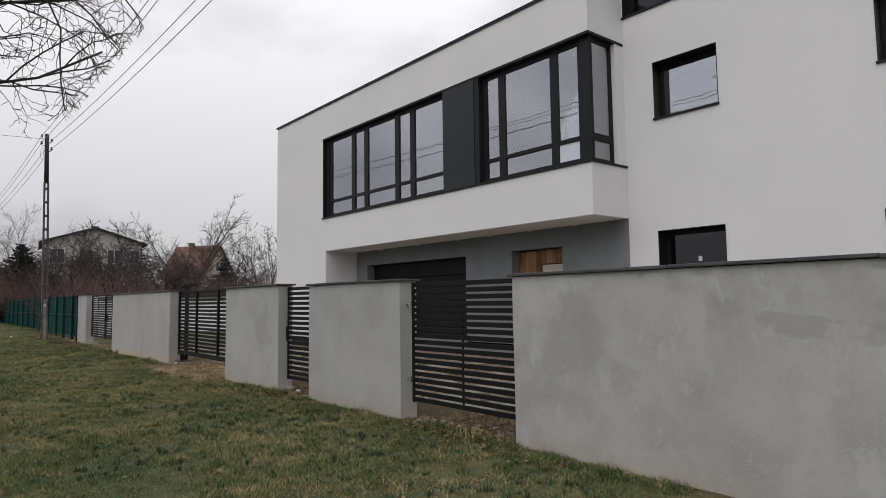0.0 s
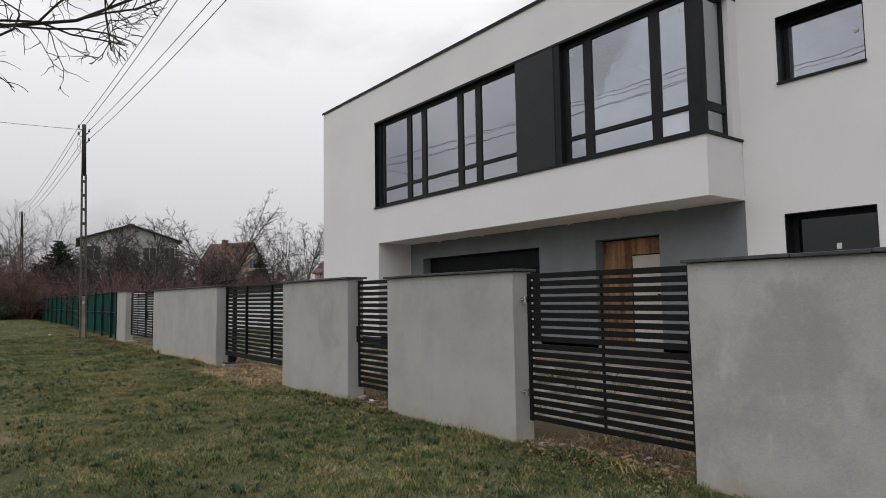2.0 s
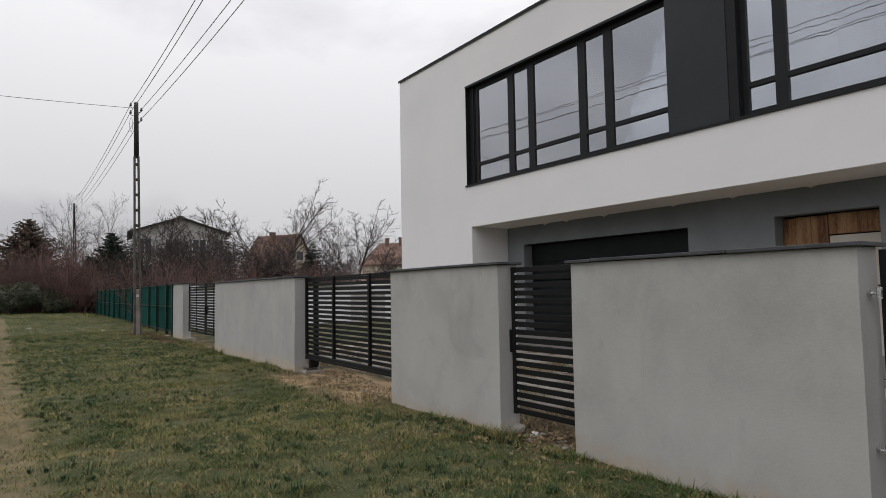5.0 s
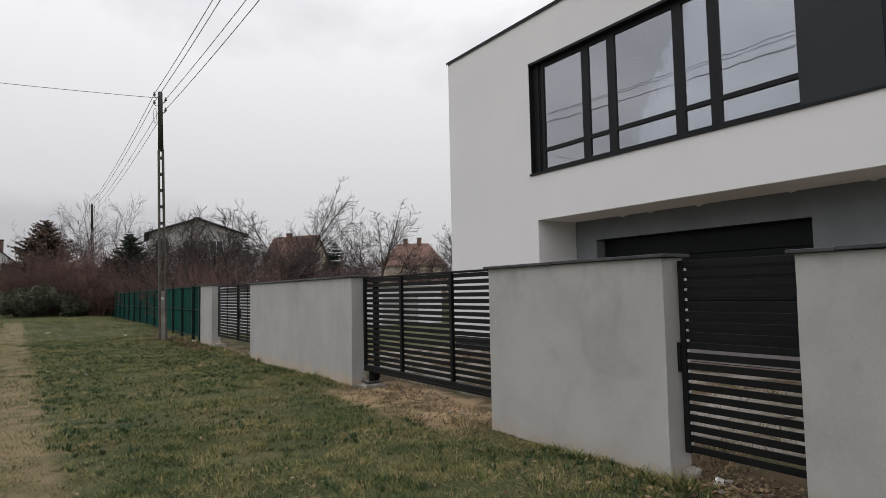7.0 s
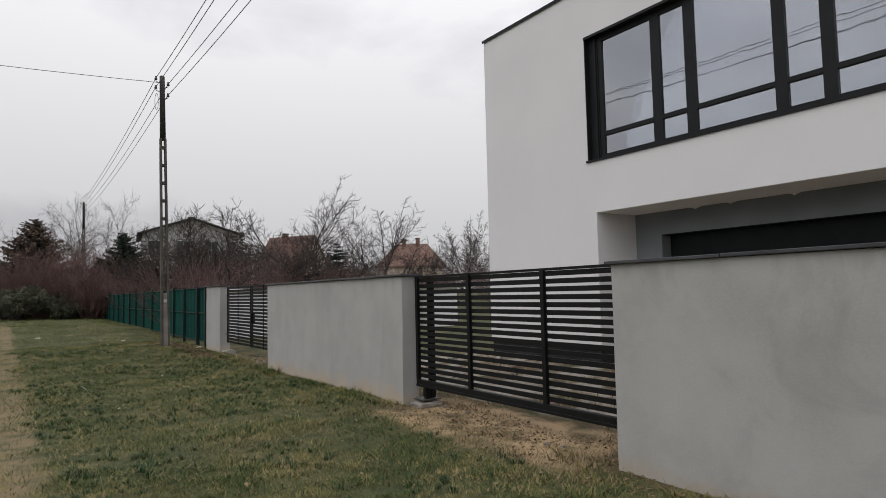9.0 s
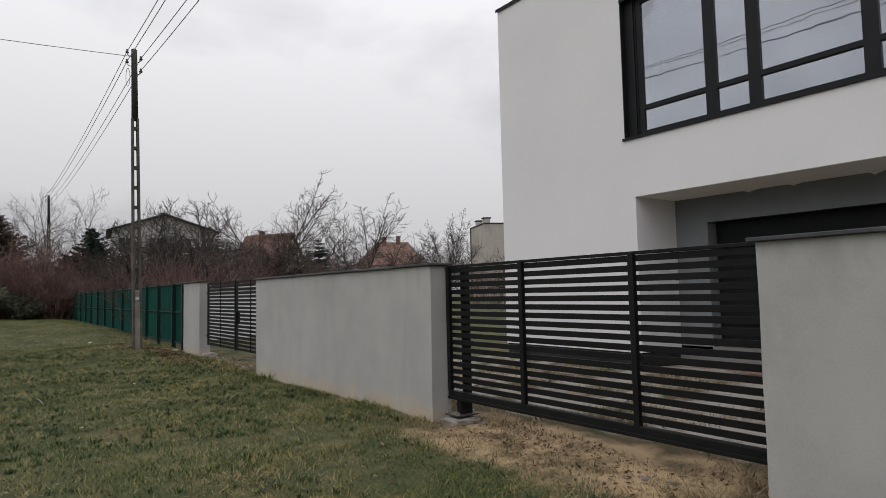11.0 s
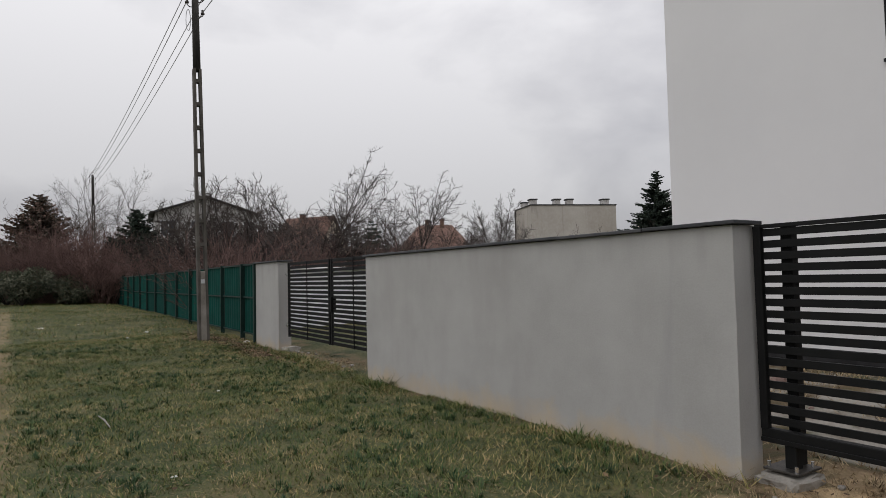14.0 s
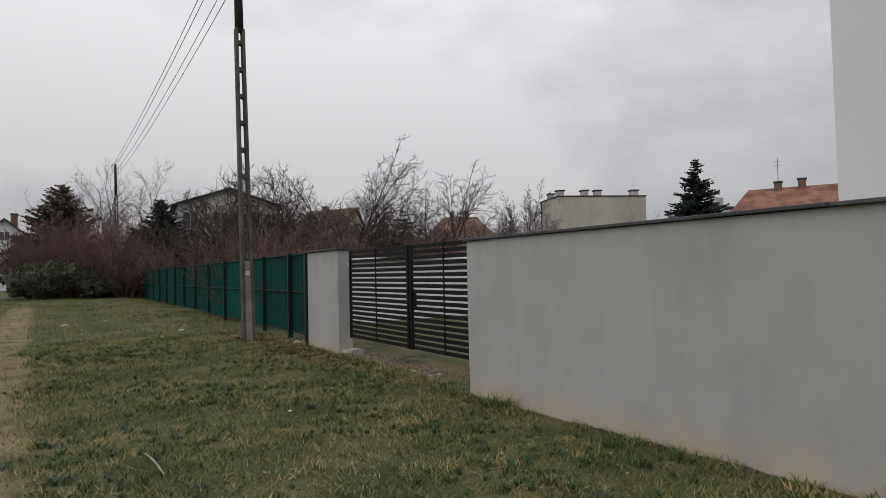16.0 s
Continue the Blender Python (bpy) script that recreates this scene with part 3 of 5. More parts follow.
# concrete footing lumps under the gates
for fx, fy, sx, sy, sz in ((5.08, 11.28, 0.10, 0.08, 0.10), (5.22, 17.42, 0.24, 0.2, 0.09), (5.17, 27.6, 0.2, 0.17, 0.14)):
    r = random.Random(int(fy * 10))
    b = bmesh.new()
    bmesh.ops.create_icosphere(b, subdivisions=3, radius=1.0)
    for p in b.verts:
        q = Vector((math.copysign(abs(p.co.x) ** 0.5, p.co.x), math.copysign(abs(p.co.y) ** 0.5, p.co.y), math.copysign(abs(p.co.z) ** 0.5, p.co.z)))
        q *= 0.82 + 0.22 * noise.noise(p.co * 1.9 + Vector((fy, 0, 0)))
        p.co = Vector((fx + q.x * sx, fy + q.y * sy, ground_z(fx, fy) + q.z * sz))
    me = bpy.data.meshes.new("footing")
    b.to_mesh(me)
    b.free()
    me.materials.append(M["rubble"])
    tagged(new("concrete_footing", me), "rough poured concrete footing at the gate", "footing", "gate footings")


# ---------- gates of horizontal slats ----------
SLAT_H, PITCH = 0.054, 0.0805


def slat_rows(t, x, y0, y1, z0, z1, depth=0.02, n=None):
    """Slats between two uprights, as parts that share one mesh."""
    n = n or round((z1 - z0) / PITCH)
    step = (z1 - z0 - SLAT_H) / (n - 1)
    me = Shape().block(-depth / 2, depth / 2, y0, y1, 0, SLAT_H, 0.002).mesh("slat", M["gate"])
    for i in range(n):
        ob = hang(new("slat", me), t)
        ob.location = (x, 0, z0 + i * step)
    return step


def spacers(t, x, y, z0, z1, n):
    """Bare end plugs that show between the slats beside the stile."""
    me = Shape().block(-0.006, 0.006, -0.011, 0.011, 0.0, 0.022, 0.002).mesh("spacer", M["plate"])
    step = (z1 - z0 - SLAT_H) / (n - 1)
    for i in range(n - 1):
        ob = hang(new("spacer", me), t)
        ob.location = (x, y, z0 + i * step + SLAT_H + 0.002)


def upright(t, x, y, z0, z1, w=0.05, d=0.04, name="upright"):
    return part(name, Shape().block(x - d / 2, x + d / 2, y - w / 2, y + w / 2, z0, z1, 0.003), M["gate"], t)


def hinge(t, x, y, z):
    """A zinc-plated adjustable hinge: an eye bolt in the wall with its nuts."""
    s = Shape().tube([(x, y - 0.03, z), (x, y + 0.05, z)], [0.011, 0.011], 8)
    s.tube([(x, y + 0.008, z), (x, y + 0.022, z)], [0.022, 0.022], 6)
    s.tube([(x, y - 0.03, z - 0.035), (x, y - 0.03, z + 0.035)], [0.018, 0.018], 10)
    s.box(x - 0.03, x + 0.03, y + 0.045, y + 0.052, z - 0.03, z + 0.03)
    part("hinge", s, M["zinc"], t, "zinc-plated adjustable hinge", smooth=False)


GX = 5.065
g = thing("slatted_gate", (GX, 6.8, 0.15), "black slatted metal wicket gate, closed, between grey walls", "gate", "slatted gates")
upright(g, GX, 7.715, 0.15, 1.665)
upright(g, GX, 5.87, 0.15, 1.665)
upright(g, GX + 0.024, 6.80, 0.19, 1.63, 0.025, 0.02, "brace")
slat_rows(g, GX, 5.895, 7.69, 0.16, 1.66)
spacers(g, GX, 7.679, 0.16, 1.66, 19)
hinge(g, GX - 0.05, 7.765, 1.395)
hinge(g, GX - 0.05, 7.765, 0.44)
latch = Shape().block(GX + 0.022, GX + 0.05, 5.89, 5.94, 0.86, 1.1, 0.004)
part("lock_box", latch, M["gate"], g)

g = thing("slatted_gate", (GX, 10.88, 0.13), "narrow black slatted metal wicket gate with lock box, closed", "gate", "slatted gates")
upright(g, GX, 11.275, 0.13, 1.695)
upright(g, GX, 10.30, 0.13, 1.695)
slat_rows(g, GX, 10.325, 11.25, 0.14, 1.69)
spacers(g, GX, 11.239, 0.14, 1.69, 19)
part("lock_box", Shape().block(GX - 0.032, GX + 0.032, 11.301, 11.33, 0.78, 1.02, 0.005), M["gate"], g, "black lock strike box on the post")

SX = 5.2
g = thing("sliding_gate", (SX, 15.7, 0.1), "wide black slatted metal sliding gate, closed", "gate", "slatted gates")
for y in (17.575, 16.317, 14.941, 13.72):
    upright(g, SX - 0.012, y, 0.29, 1.735, 0.055, 0.05)
part("top_rail", Shape().block(SX - 0.02, SX + 0.02, 13.69, 17.6, 1.716, 1.745, 0.003), M["gate"], g)
slat_rows(g, SX + 0.006, 13.75, 17.55, 0.325, 1.712)
rail = Shape().block(SX - 0.035, SX + 0.035, 13.6, 17.6, 0.205, 0.295, 0.006)
rail.block(SX - 0.045, SX - 0.034, 13.6, 17.6, 0.20, 0.232, 0.003)
part("bottom_rail", rail, M["gate"], g, "deep black cantilever rail")
g = thing("gate_guide_post", (SX + 0.12, 17.42, 0.0), "black steel guide post with roller plate behind the sliding gate", "gate post")
part("post", Shape().block(SX + 0.07, SX + 0.15, 17.38, 17.46, 0.05, 1.75, 0.004), M["gate"], g)
part("post", Shape().block(SX - 0.03, SX + 0.05, 17.36, 17.44, 0.03, 0.204, 0.004), M["gate"], g)
part("base_plate", Shape().block(SX - 0.12, SX + 0.18, 17.30, 17.55, 0.03, 0.045, 0.003), M["iron"], g, "rusty steel base plate")
for bx, by in ((-0.09, 17.33), (0.12, 17.33), (-0.09, 17.52)):
    part("bolt", Shape().tube([(SX + bx, by, 0.04), (SX + bx, by, 0.085)], [0.012, 0.012], 6), M["zinc"], g, "galvanised anchor bolt")

DX = 5.15
g = thing("double_gate", (DX, 25.6, 0.28), "black slatted metal double gate with two closed leaves", "gate", "slatted gates")
for a, b in ((25.44, 27.62), (23.68, 25.38)):
    upright(g, DX, a + 0.025, 0.275, 1.79)
    upright(g, DX, b - 0.025, 0.275, 1.79)
    upright(g, DX - 0.018, (a + b) / 2 - (0.1 if a < 24 else 0), 0.28, 1.78, 0.022, 0.015, "brace")
    slat_rows(g, DX, a + 0.05, b - 0.05, 0.285, 1.785)
hinge(g, DX - 0.01, 27.71, 1.55)
hinge(g, DX - 0.01, 27.71, 0.5)
part("lock_box", Shape().block(DX - 0.05, DX + 0.05, 25.30, 25.36, 0.86, 1.12, 0.005), M["gate"], g)

# ---------- green sheet fence further on ----------
gf = thing("green_fence", (5.06, 45.0, 0.1), "dark green sheet metal fence with slim posts and rails", "fence", kind="")
# posts stand proud of the sheets
posts = [29.42, 30.5, 32.45] + [34.3 + 2.36 * i for i in range(13)]
fence_top = lambda y: 1.83 + 0.06 * smoothstep(45, 62, y)
fence_low = lambda y: 0.19 + 0.03 * smoothstep(40, 60, y)
for i, y in enumerate(posts):
    w = 0.085 if i != 2 else 0.035
    part("post", Shape().block(4.94, 5.04, y - w / 2, y + w / 2, -0.1, fence_top(y) + (0.05 if i > 2 else 0.02), 0.004), M["green_dark"], gf)
for a, b in zip(posts, posts[1:]):
    a, b = a + 0.031, b - 0.031
    s = Shape()
    n = max(4, int((b - a) / 0.11))
    for k in range(n + 1):
        y = a + (b - a) * k / n
        x = 5.03 + (0.007 if k % 2 else -0.007)
        s.v += [(x, y, fence_low(y)), (x, y, fence_top(y)), (x + 0.004, y, fence_low(y)), (x + 0.004, y, fence_top(y))]
    for k in range(n):
        o = 4 * k
        s.f += [(o, o + 4, o + 5, o + 1), (o + 2, o + 3, o + 7, o + 6), (o + 1, o + 5, o + 7, o + 3), (o, o + 2, o + 6, o + 4)]
    s.f += [(0, 1, 3, 2), (4 * n, 4 * n + 2, 4 * n + 3, 4 * n + 1)]
    part("panel", s, M["green_metal"], gf)
    for z in (0.0, 0.52, 1.0):
        zz = fence_low(a) + (fence_top(a) - fence_low(a) - 0.03) * z
        part("rail", Shape().box(4.99, 5.018, a - 0.005, b + 0.005, zz, zz + 0.035), M["green_dark"], gf)

# ---------- power line ----------
PX, PY = 3.80, 29.85


def power_pole(px, py, top, arm=0.17):
    """Mast coloured dark for backlight, bolted to a latticed concrete foot, with hook insulators."""
    gz = ground_z(px, py)
    t = thing("power_pole", (px, py, gz), "tall dark mast on a weathered perforated concrete post", "power pole", "power poles")
    low, high = top - 1.9, top
    # perforated concrete lower part: two legs joined by rungs, tapering
    wide = lambda z: 0.088 - 0.035 * (z - gz) / (high - gz)
    lean = lambda z: px + 0.15 * (1 - (z - gz) / (high - gz))
    for sgn in (-1, 1):
        s = Shape()
        zs = [gz - 0.3 + (low + 0.3 - gz) * k / 8 for k in range(9)]
        s.v = [(lean(z) + sgn * wide(z) + dx * 0.028, py + dy * 0.075, z) for z in zs for dx, dy in ((-1, -1), (1, -1), (1, 1), (-1, 1))]
        for k in range(8):
            for i in range(4):
                a, b = 4 * k + i, 4 * k + (i + 1) % 4
                s.f.append((a, b, b + 4, a + 4))
        s.f += [(0, 1, 2, 3), (32, 33, 34, 35)]
        part("leg", s, M["pole_mid"], t)
    z, step = gz + 2.1, 0.53
    part("foot", Shape().block(lean(gz) - wide(gz) + 0.01, lean(gz) + wide(gz) - 0.02, py - 0.07, py + 0.07, gz - 0.3, gz + 1.55, 0.01), M["pole"], t)
    while z < low:
        w = wide(z) - 0.022
        part("rung", Shape().block(lean(z) - w, lean(z) + w, py - 0.06, py + 0.06, z, z + 0.09, 0.012), M["pole_mid"], t)
        z += step
    part("mast", Shape().tube([(lean(low), py, low - 0.05), (px, py, high - 0.02), (px, py, high)], [0.085, 0.072, 0.05], 14), M["pole_dark"], t, "solid mast top coloured dark for backlight", smooth=True)
    hooks = []
    for dz, sgn in ((0.15, -1), (0.42, -1), (0.28, 1), (0.62, 1)):
        zz = high - dz
        s = Shape().tube([(px, py, zz - 0.06), (px + sgn * (arm - 0.05), py, zz - 0.06), (px + sgn * arm, py, zz - 0.02), (px + sgn * arm, py, zz + 0.03)], [0.011] * 4, 6)
        hk = part("hook", s, M["iron"], t, "bent iron hook")
        ins = Shape().tube([(px + sgn * arm, py, zz + 0.01), (px + sgn * arm, py, zz + 0.04), (px + sgn * arm, py, zz + 0.06), (px + sgn * arm, py, zz + 0.1), (px + sgn * arm, py, zz + 0.12)], [0.04, 0.045, 0.026, 0.034, 0.015], 10)
        part("insulator", ins, M["porcelain"], hk, "brown porcelain insulator", smooth=True)
        hooks.append((px + sgn * arm, py, zz + 0.06))
    return t, hooks


pole_a, hooks_a = power_pole(PX, PY, 8.16)
part("number_plate", Shape().block(PX + 0.08, PX + 0.16, PY - 0.09, PY - 0.083, 1.40, 1.49, 0.002), M["plate"], pole_a, "blank pale number plate")
loop = [(PX - 0.15 - 0.05 * math.sin(k / 12 * 2 * math.pi), PY - 0.03, 7.35 + 0.25 * math.cos(k / 12 * 2 * math.pi)) for k in range(13)]
part("cable_loop", Shape().tube(loop, [0.008] * 13, 5), M["wire"], pole_a, "hanging loop of cable")
pole_b, hooks_b = power_pole(3.85, 61.8, 8.6)
pole_c, hooks_c = power_pole(3.85, -3.0, 8.1, 0.5)


def cable(a, b, sag, r=0.0095, n=24):
    a, b = Vector(a), Vector(b)
    pts = [a.lerp(b, k / n) - Vector((0, 0, sag * 4 * (k / n) * (1 - k / n))) for k in range(n + 1)]
    return Shape().tube(pts, [r] * (n + 1), 5)


for p, q in zip(hooks_a, hooks_c):
    solo("overhead_wire", cable(p, q, 0.45), M["wire"], "thin grey overhead power line wire", "wire", "power line wires")
for p, q in zip(hooks_a, hooks_b):
    solo("overhead_wire", cable(p, q, 0.3), M["wire"], "thin grey overhead power line wire", "wire", "power line wires")
solo("service_cable", cable((PX - 0.05, PY, 7.95), (-22.0, 33.0, 9.4), 0.5), M["wire"], "dark service cable running off the mast top", "wire")


# ---------- the new house ----------
HX, MX = 9.69, 10.80          # front of the overhanging storey, main wall
HY = 21.72                    # far end of the house
BY = 8.31                     # end of the overhang
SOF, SILL, HEAD, ROOF = 2.98, 4.0, 6.47, 7.53
WT = 0.32
house = thing("modern_house", (12.0, 12.0, 0.2), "white flat-roofed modern house with anthracite window band and grey recess", "house")


def wall(name, mat, *boxes, label=""):
    if name in ("bay_end_wall", "lining", "reveal", "partition", "floor_slab", "plinth", "back_wall", "roof_slab", "window_head", "window_sill", "garage_lining"):
        return [part(name, Shape().box(*b), mat, house, label) for b in boxes]
    s = Shape()
    for b in boxes:
        s.box(*b)
    return part(name, s, mat, house, label)


# overhanging storey and the solid end down to the plinth
part("facade_wall", Shape().holed(HX, HX + WT, BY, HY, 0.34, ROOF, [(BY - 1, 18.3, 0.0, SOF), (BY - 1, 18.48, SILL - 0.03, HEAD)]), M["stucco"], house)
wall("bay_end_wall", M["stucco"],
     (HX + WT, MX, BY, BY + WT, SOF, SILL - 0.03),
     (HX + WT, MX, BY, BY + WT, HEAD, ROOF),
     (MX - 0.27, MX + WT, BY, BY + 0.3, SILL + 0.014, HEAD - 0.032))
wall("end_wall", M["stucco"], (HX + WT, 20.0, HY - WT, HY, 0.34, ROOF))
wall("recess_side_wall", M["stucco"], (HX + WT, MX, 18.3, 18.6, 0.34, SOF))
wall("soffit", M["soffit"], (HX + 0.03, MX, BY + 0.03, 18.3, SOF - 0.004, SOF + 0.1))
# grey recess wall with garage and entrance openings
GY0, GY1, GT = 13.12, 17.70, 2.53
DY0, DY1, DT = 9.99, 11.51, 2.56
part("recess_wall", Shape().holed(MX, MX + WT, BY, 18.3, 0.34, SOF, [(GY0, GY1, 0.0, GT), (DY0, DY1, 0.0, DT)]), M["grey_stucco"], house)
# main white wall with its windows: (y0, y1, z0, z1)
OPEN = [(6.40, 7.66, 4.80, 5.91), (6.39, 7.68, 1.35, 2.675), (2.6, 4.01, 4.80, 5.91), (2.6, 4.05, 1.35, 2.66), (6.6, 8.28, 7.0, 9.2)]
s = Shape().holed(MX + 0.002, MX + WT, -6.0, BY, 0.34, 10.2, OPEN)
part("main_wall", s, M["stucco"], house)
wall("upper_wall", M["stucco"], (MX + 0.002, MX + WT, BY, 9.5, ROOF + 0.02, 10.2), (MX + WT, 20.0, 9.2, 9.5, ROOF + 0.02, 10.2))
wall("back_wall", M["stucco"], (19.7, 20.0, -6.0, HY - WT, 0.34, ROOF), (MX + WT, 20.0, -6.0, -5.7, 0.34, 10.2), (19.7, 20.0, -5.7, 9.2, ROOF + 0.02, 10.2))
wall("roof_slab", M["roof_dark"], (HX + 0.02, 19.98, BY + 0.02, HY - 0.02, ROOF - 0.25, ROOF - 0.01), (MX + 0.02, 19.98, -5.98, 9.4, 9.95, 10.19))
# thin metal flashing along the parapet
wall("parapet_flashing", M["anthracite"], (HX - 0.03, HX + WT, BY - 0.03, HY + 0.03, ROOF + 0.002, ROOF + 0.035), (HX + WT, 20.0, HY - WT, HY + 0.03, ROOF + 0.002, ROOF + 0.035),
     (HX - 0.036, HX - 0.028, BY - 0.03, HY + 0.03, ROOF - 0.03, ROOF + 0.035))
# inside: unseen floor slabs and partitions, added to close the rooms and keep them dark
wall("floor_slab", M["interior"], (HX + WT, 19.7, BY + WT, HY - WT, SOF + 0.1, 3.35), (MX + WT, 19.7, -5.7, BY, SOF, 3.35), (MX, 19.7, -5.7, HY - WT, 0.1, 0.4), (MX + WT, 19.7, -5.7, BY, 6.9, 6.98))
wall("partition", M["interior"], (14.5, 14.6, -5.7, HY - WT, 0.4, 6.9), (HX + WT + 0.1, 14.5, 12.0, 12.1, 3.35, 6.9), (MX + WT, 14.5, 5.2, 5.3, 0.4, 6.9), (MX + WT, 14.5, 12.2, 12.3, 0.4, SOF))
# dark foundation strip under the render
wall("plinth", M["plinth"], (HX + 0.03, HX + WT, 18.33, HY - 0.03, -0.3, 0.338), (HX + WT, 20.0, HY - WT, HY - 0.03, -0.3, 0.338), (MX + 0.03, MX + WT, -6.0, 18.3, -0.3, 0.338), (HX + WT, MX, 18.33, 18.6, -0.3, 0.338))


def window(y0, y1, z0, z1, x, fr=0.07, glass="glass", transom=None, name="window", depth=0.07, reveal=True):
    """A framed pane facing the lawn, under the house."""
    w = hang(new(name, Shape().box(x, x + depth, y0, y1, z0, z0 + fr).box(x, x + depth, y0, y1, z1 - fr, z1).box(x, x + depth, y0, y0 + fr, z0 + fr, z1 - fr).box(x, x + depth, y1 - fr, y1, z0 + fr, z1 - fr).mesh("frame", M["anthracite"])), house)
    rows = [(z0 + fr, z1 - fr)]
    if transom:
        rows = [(z0 + fr, transom - 0.043), (transom + 0.043, z1 - fr)]
        part("transom", Shape().block(x - 0.004, x + depth, y0 + fr, y1 - fr, transom - 0.043, transom + 0.043, 0.006), M["anthracite"], w)
    for a, b in rows:
        p = part("pane", Shape().box(x + 0.03, x + 0.036, y0 + fr, y1 - fr, a, b), M[glass], w)
        p.visible_shadow = False
    return w


# window band: panes between mullions
GXW = HX + 0.13
TR = 4.505
edges = [18.24, 16.90, 16.215, 14.70, 14.02, 12.56]
for a, b in zip(edges[1:], edges):
    window(a, b, SILL + 0.012, HEAD - 0.03, GXW, 0.095, transom=TR)
edges = [11.36, 10.76, 9.28, 8.58]
for i, (a, b) in enumerate(zip(edges[1:], edges)):
    w = window(a, b, SILL + 0.012, HEAD - 0.03, GXW, 0.095, transom=TR)
    if i == 2:
        part("protective_film", Shape().box(GXW + 0.022, GXW + 0.028, a + 0.096, b - 0.096, SILL + 0.11, TR - 0.045), M["film"], w, "pale protective film on the lower pane")
# small white stickers left on the new panes
for y in (11.17, 8.78):
    part("sticker", Shape().box(GXW + 0.024, GXW + 0.029, y - 0.03, y + 0.03, 6.17, 6.23), M["litter"], house, "small white glazing sticker")
wall("corner_post", M["anthracite"], (GXW - 0.03, GXW + 0.06, 8.37, 8.578, SILL + 0.02, HEAD - 0.03))
# side light that turns the corner
for z0, z1 in ((SILL + 0.02, TR), (TR, HEAD - 0.03)):
    s = Shape().box(GXW + 0.06, MX - 0.272, 8.40, 8.47, z0, z0 + 0.07).box(GXW + 0.06, MX - 0.272, 8.40, 8.47, z1 - 0.07, z1)
    s.box(GXW + 0.06, GXW + 0.09, 8.40, 8.47, z0 + 0.07, z1 - 0.07).box(MX - 0.33, MX - 0.272, 8.40, 8.47, z0 + 0.07, z1 - 0.07)
    w = part("corner_window", s, M["anthracite"], house)
    p = part("pane", Shape().box(GXW + 0.09, MX - 0.33, 8.43, 8.436, z0 + 0.07, z1 - 0.07), M["glass"], w)
    p.visible_shadow = False
# anthracite lining of the band, the panel and sheet-metal sill and head
wall("lining", M["anthracite"], (GXW - 0.015, GXW + 0.1, 18.24, 18.478, SILL + 0.013, HEAD - 0.032), (HX + 0.006, GXW - 0.016, 18.462, 18.478, SILL + 0.013, HEAD - 0.032), (GXW - 0.04, GXW - 0.016, 18.27, 18.30, SILL + 0.013, HEAD - 0.032), (HX + 0.004, GXW + 0.1, 11.36, 11.52, SILL + 0.02, HEAD - 0.03))
wall("cladding_panel", M["panel"], (HX - 0.006, GXW + 0.1, 11.52, 12.62, SILL + 0.012, HEAD - 0.004), label="flush anthracite cladding panel in the window band")
wall("window_sill", M["anthracite"], (HX - 0.035, GXW + 0.1, BY - 0.03, 18.5, SILL - 0.028, SILL + 0.012), (GXW + 0.1, MX, BY - 0.03, BY + 0.3, SILL - 0.028, SILL + 0.012))
wall("window_head", M["anthracite"], (HX - 0.012, GXW + 0.1, BY - 0.012, 18.478, HEAD - 0.03, HEAD + 0.02), (GXW + 0.1, MX, BY - 0.012, BY + 0.3, HEAD - 0.03, HEAD + 0.02))
# windows of the main wall, set back in dark reveals
for i, (y0, y1, z0, z1) in enumerate(OPEN):
    xr = MX + 0.27
    t = 0.012
    wall("reveal", M["anthracite"], (MX - 0.004, xr, y0, y0 + t, z0, z1), (MX - 0.004, xr, y1 - t, y1, z0, z1), (MX - 0.004, xr, y0 + t, y1 - t, z1 - t, z1))
    wall("window_sill", M["anthracite"], (MX - 0.035, xr, y0 - 0.01, y1 + 0.015, z0 - 0.012, z0 + 0.025))
    w = window(y0 + t, y1 - t, z0 + 0.025, z1 - t, xr - 0.02, 0.075, "glass" if i in (0, 2) else "glass_dark")
    if i == 0:
        part("sticker", Shape().box(xr - 0.0, xr + 0.005, 6.57, 6.63, 5.37, 5.44), M["litter"], w, "small white glazing sticker")
    if i == 1:
        part("sticker", Shape().box(xr - 0.0, xr + 0.005, 6.98, 7.05, 2.08, 2.17), M["litter"], w, "small white glazing sticker")
# ragged plaster left along the joint of soffit and recess wall
r = random.Random(19)
for y in (16.9, 16.2, 15.1, 13.4, 12.2, 10.9, 9.6):
    w, h = r.uniform(0.06, 0.16), r.uniform(0.02, 0.04)
    part("plaster_drip", Shape().prism([(y - w, SOF - 0.006), (y + w, SOF - 0.006), (y + w * 0.4, SOF - 0.006 - h * 0.5), (y + w * 0.15, SOF - 0.006 - h), (y - w * 0.1, SOF - 0.006 - h * 0.6)], MX - 0.012, MX + 0.01, "x"), M["soffit"], house, "ragged spill of pale plaster")
# sectional garage door, set back
gd = hang(new("garage_door", Shape().box(MX + 0.30, MX + 0.31, GY0, GY1, 0.3, GT).mesh("backing", M["garage"])), house)
for k in range(5):
    z = 0.32 + k * 0.445
    part("door_section", Shape().block(MX + 0.255, MX + 0.298, GY0 + 0.02, GY1 - 0.02, z, z + 0.438, 0.008), M["garage"], gd)
wall("garage_lining", M["grey_stucco"], (MX + 0.004, MX + 0.254, GY1 - 0.012, GY1 + 0.0, 0.36, GT))
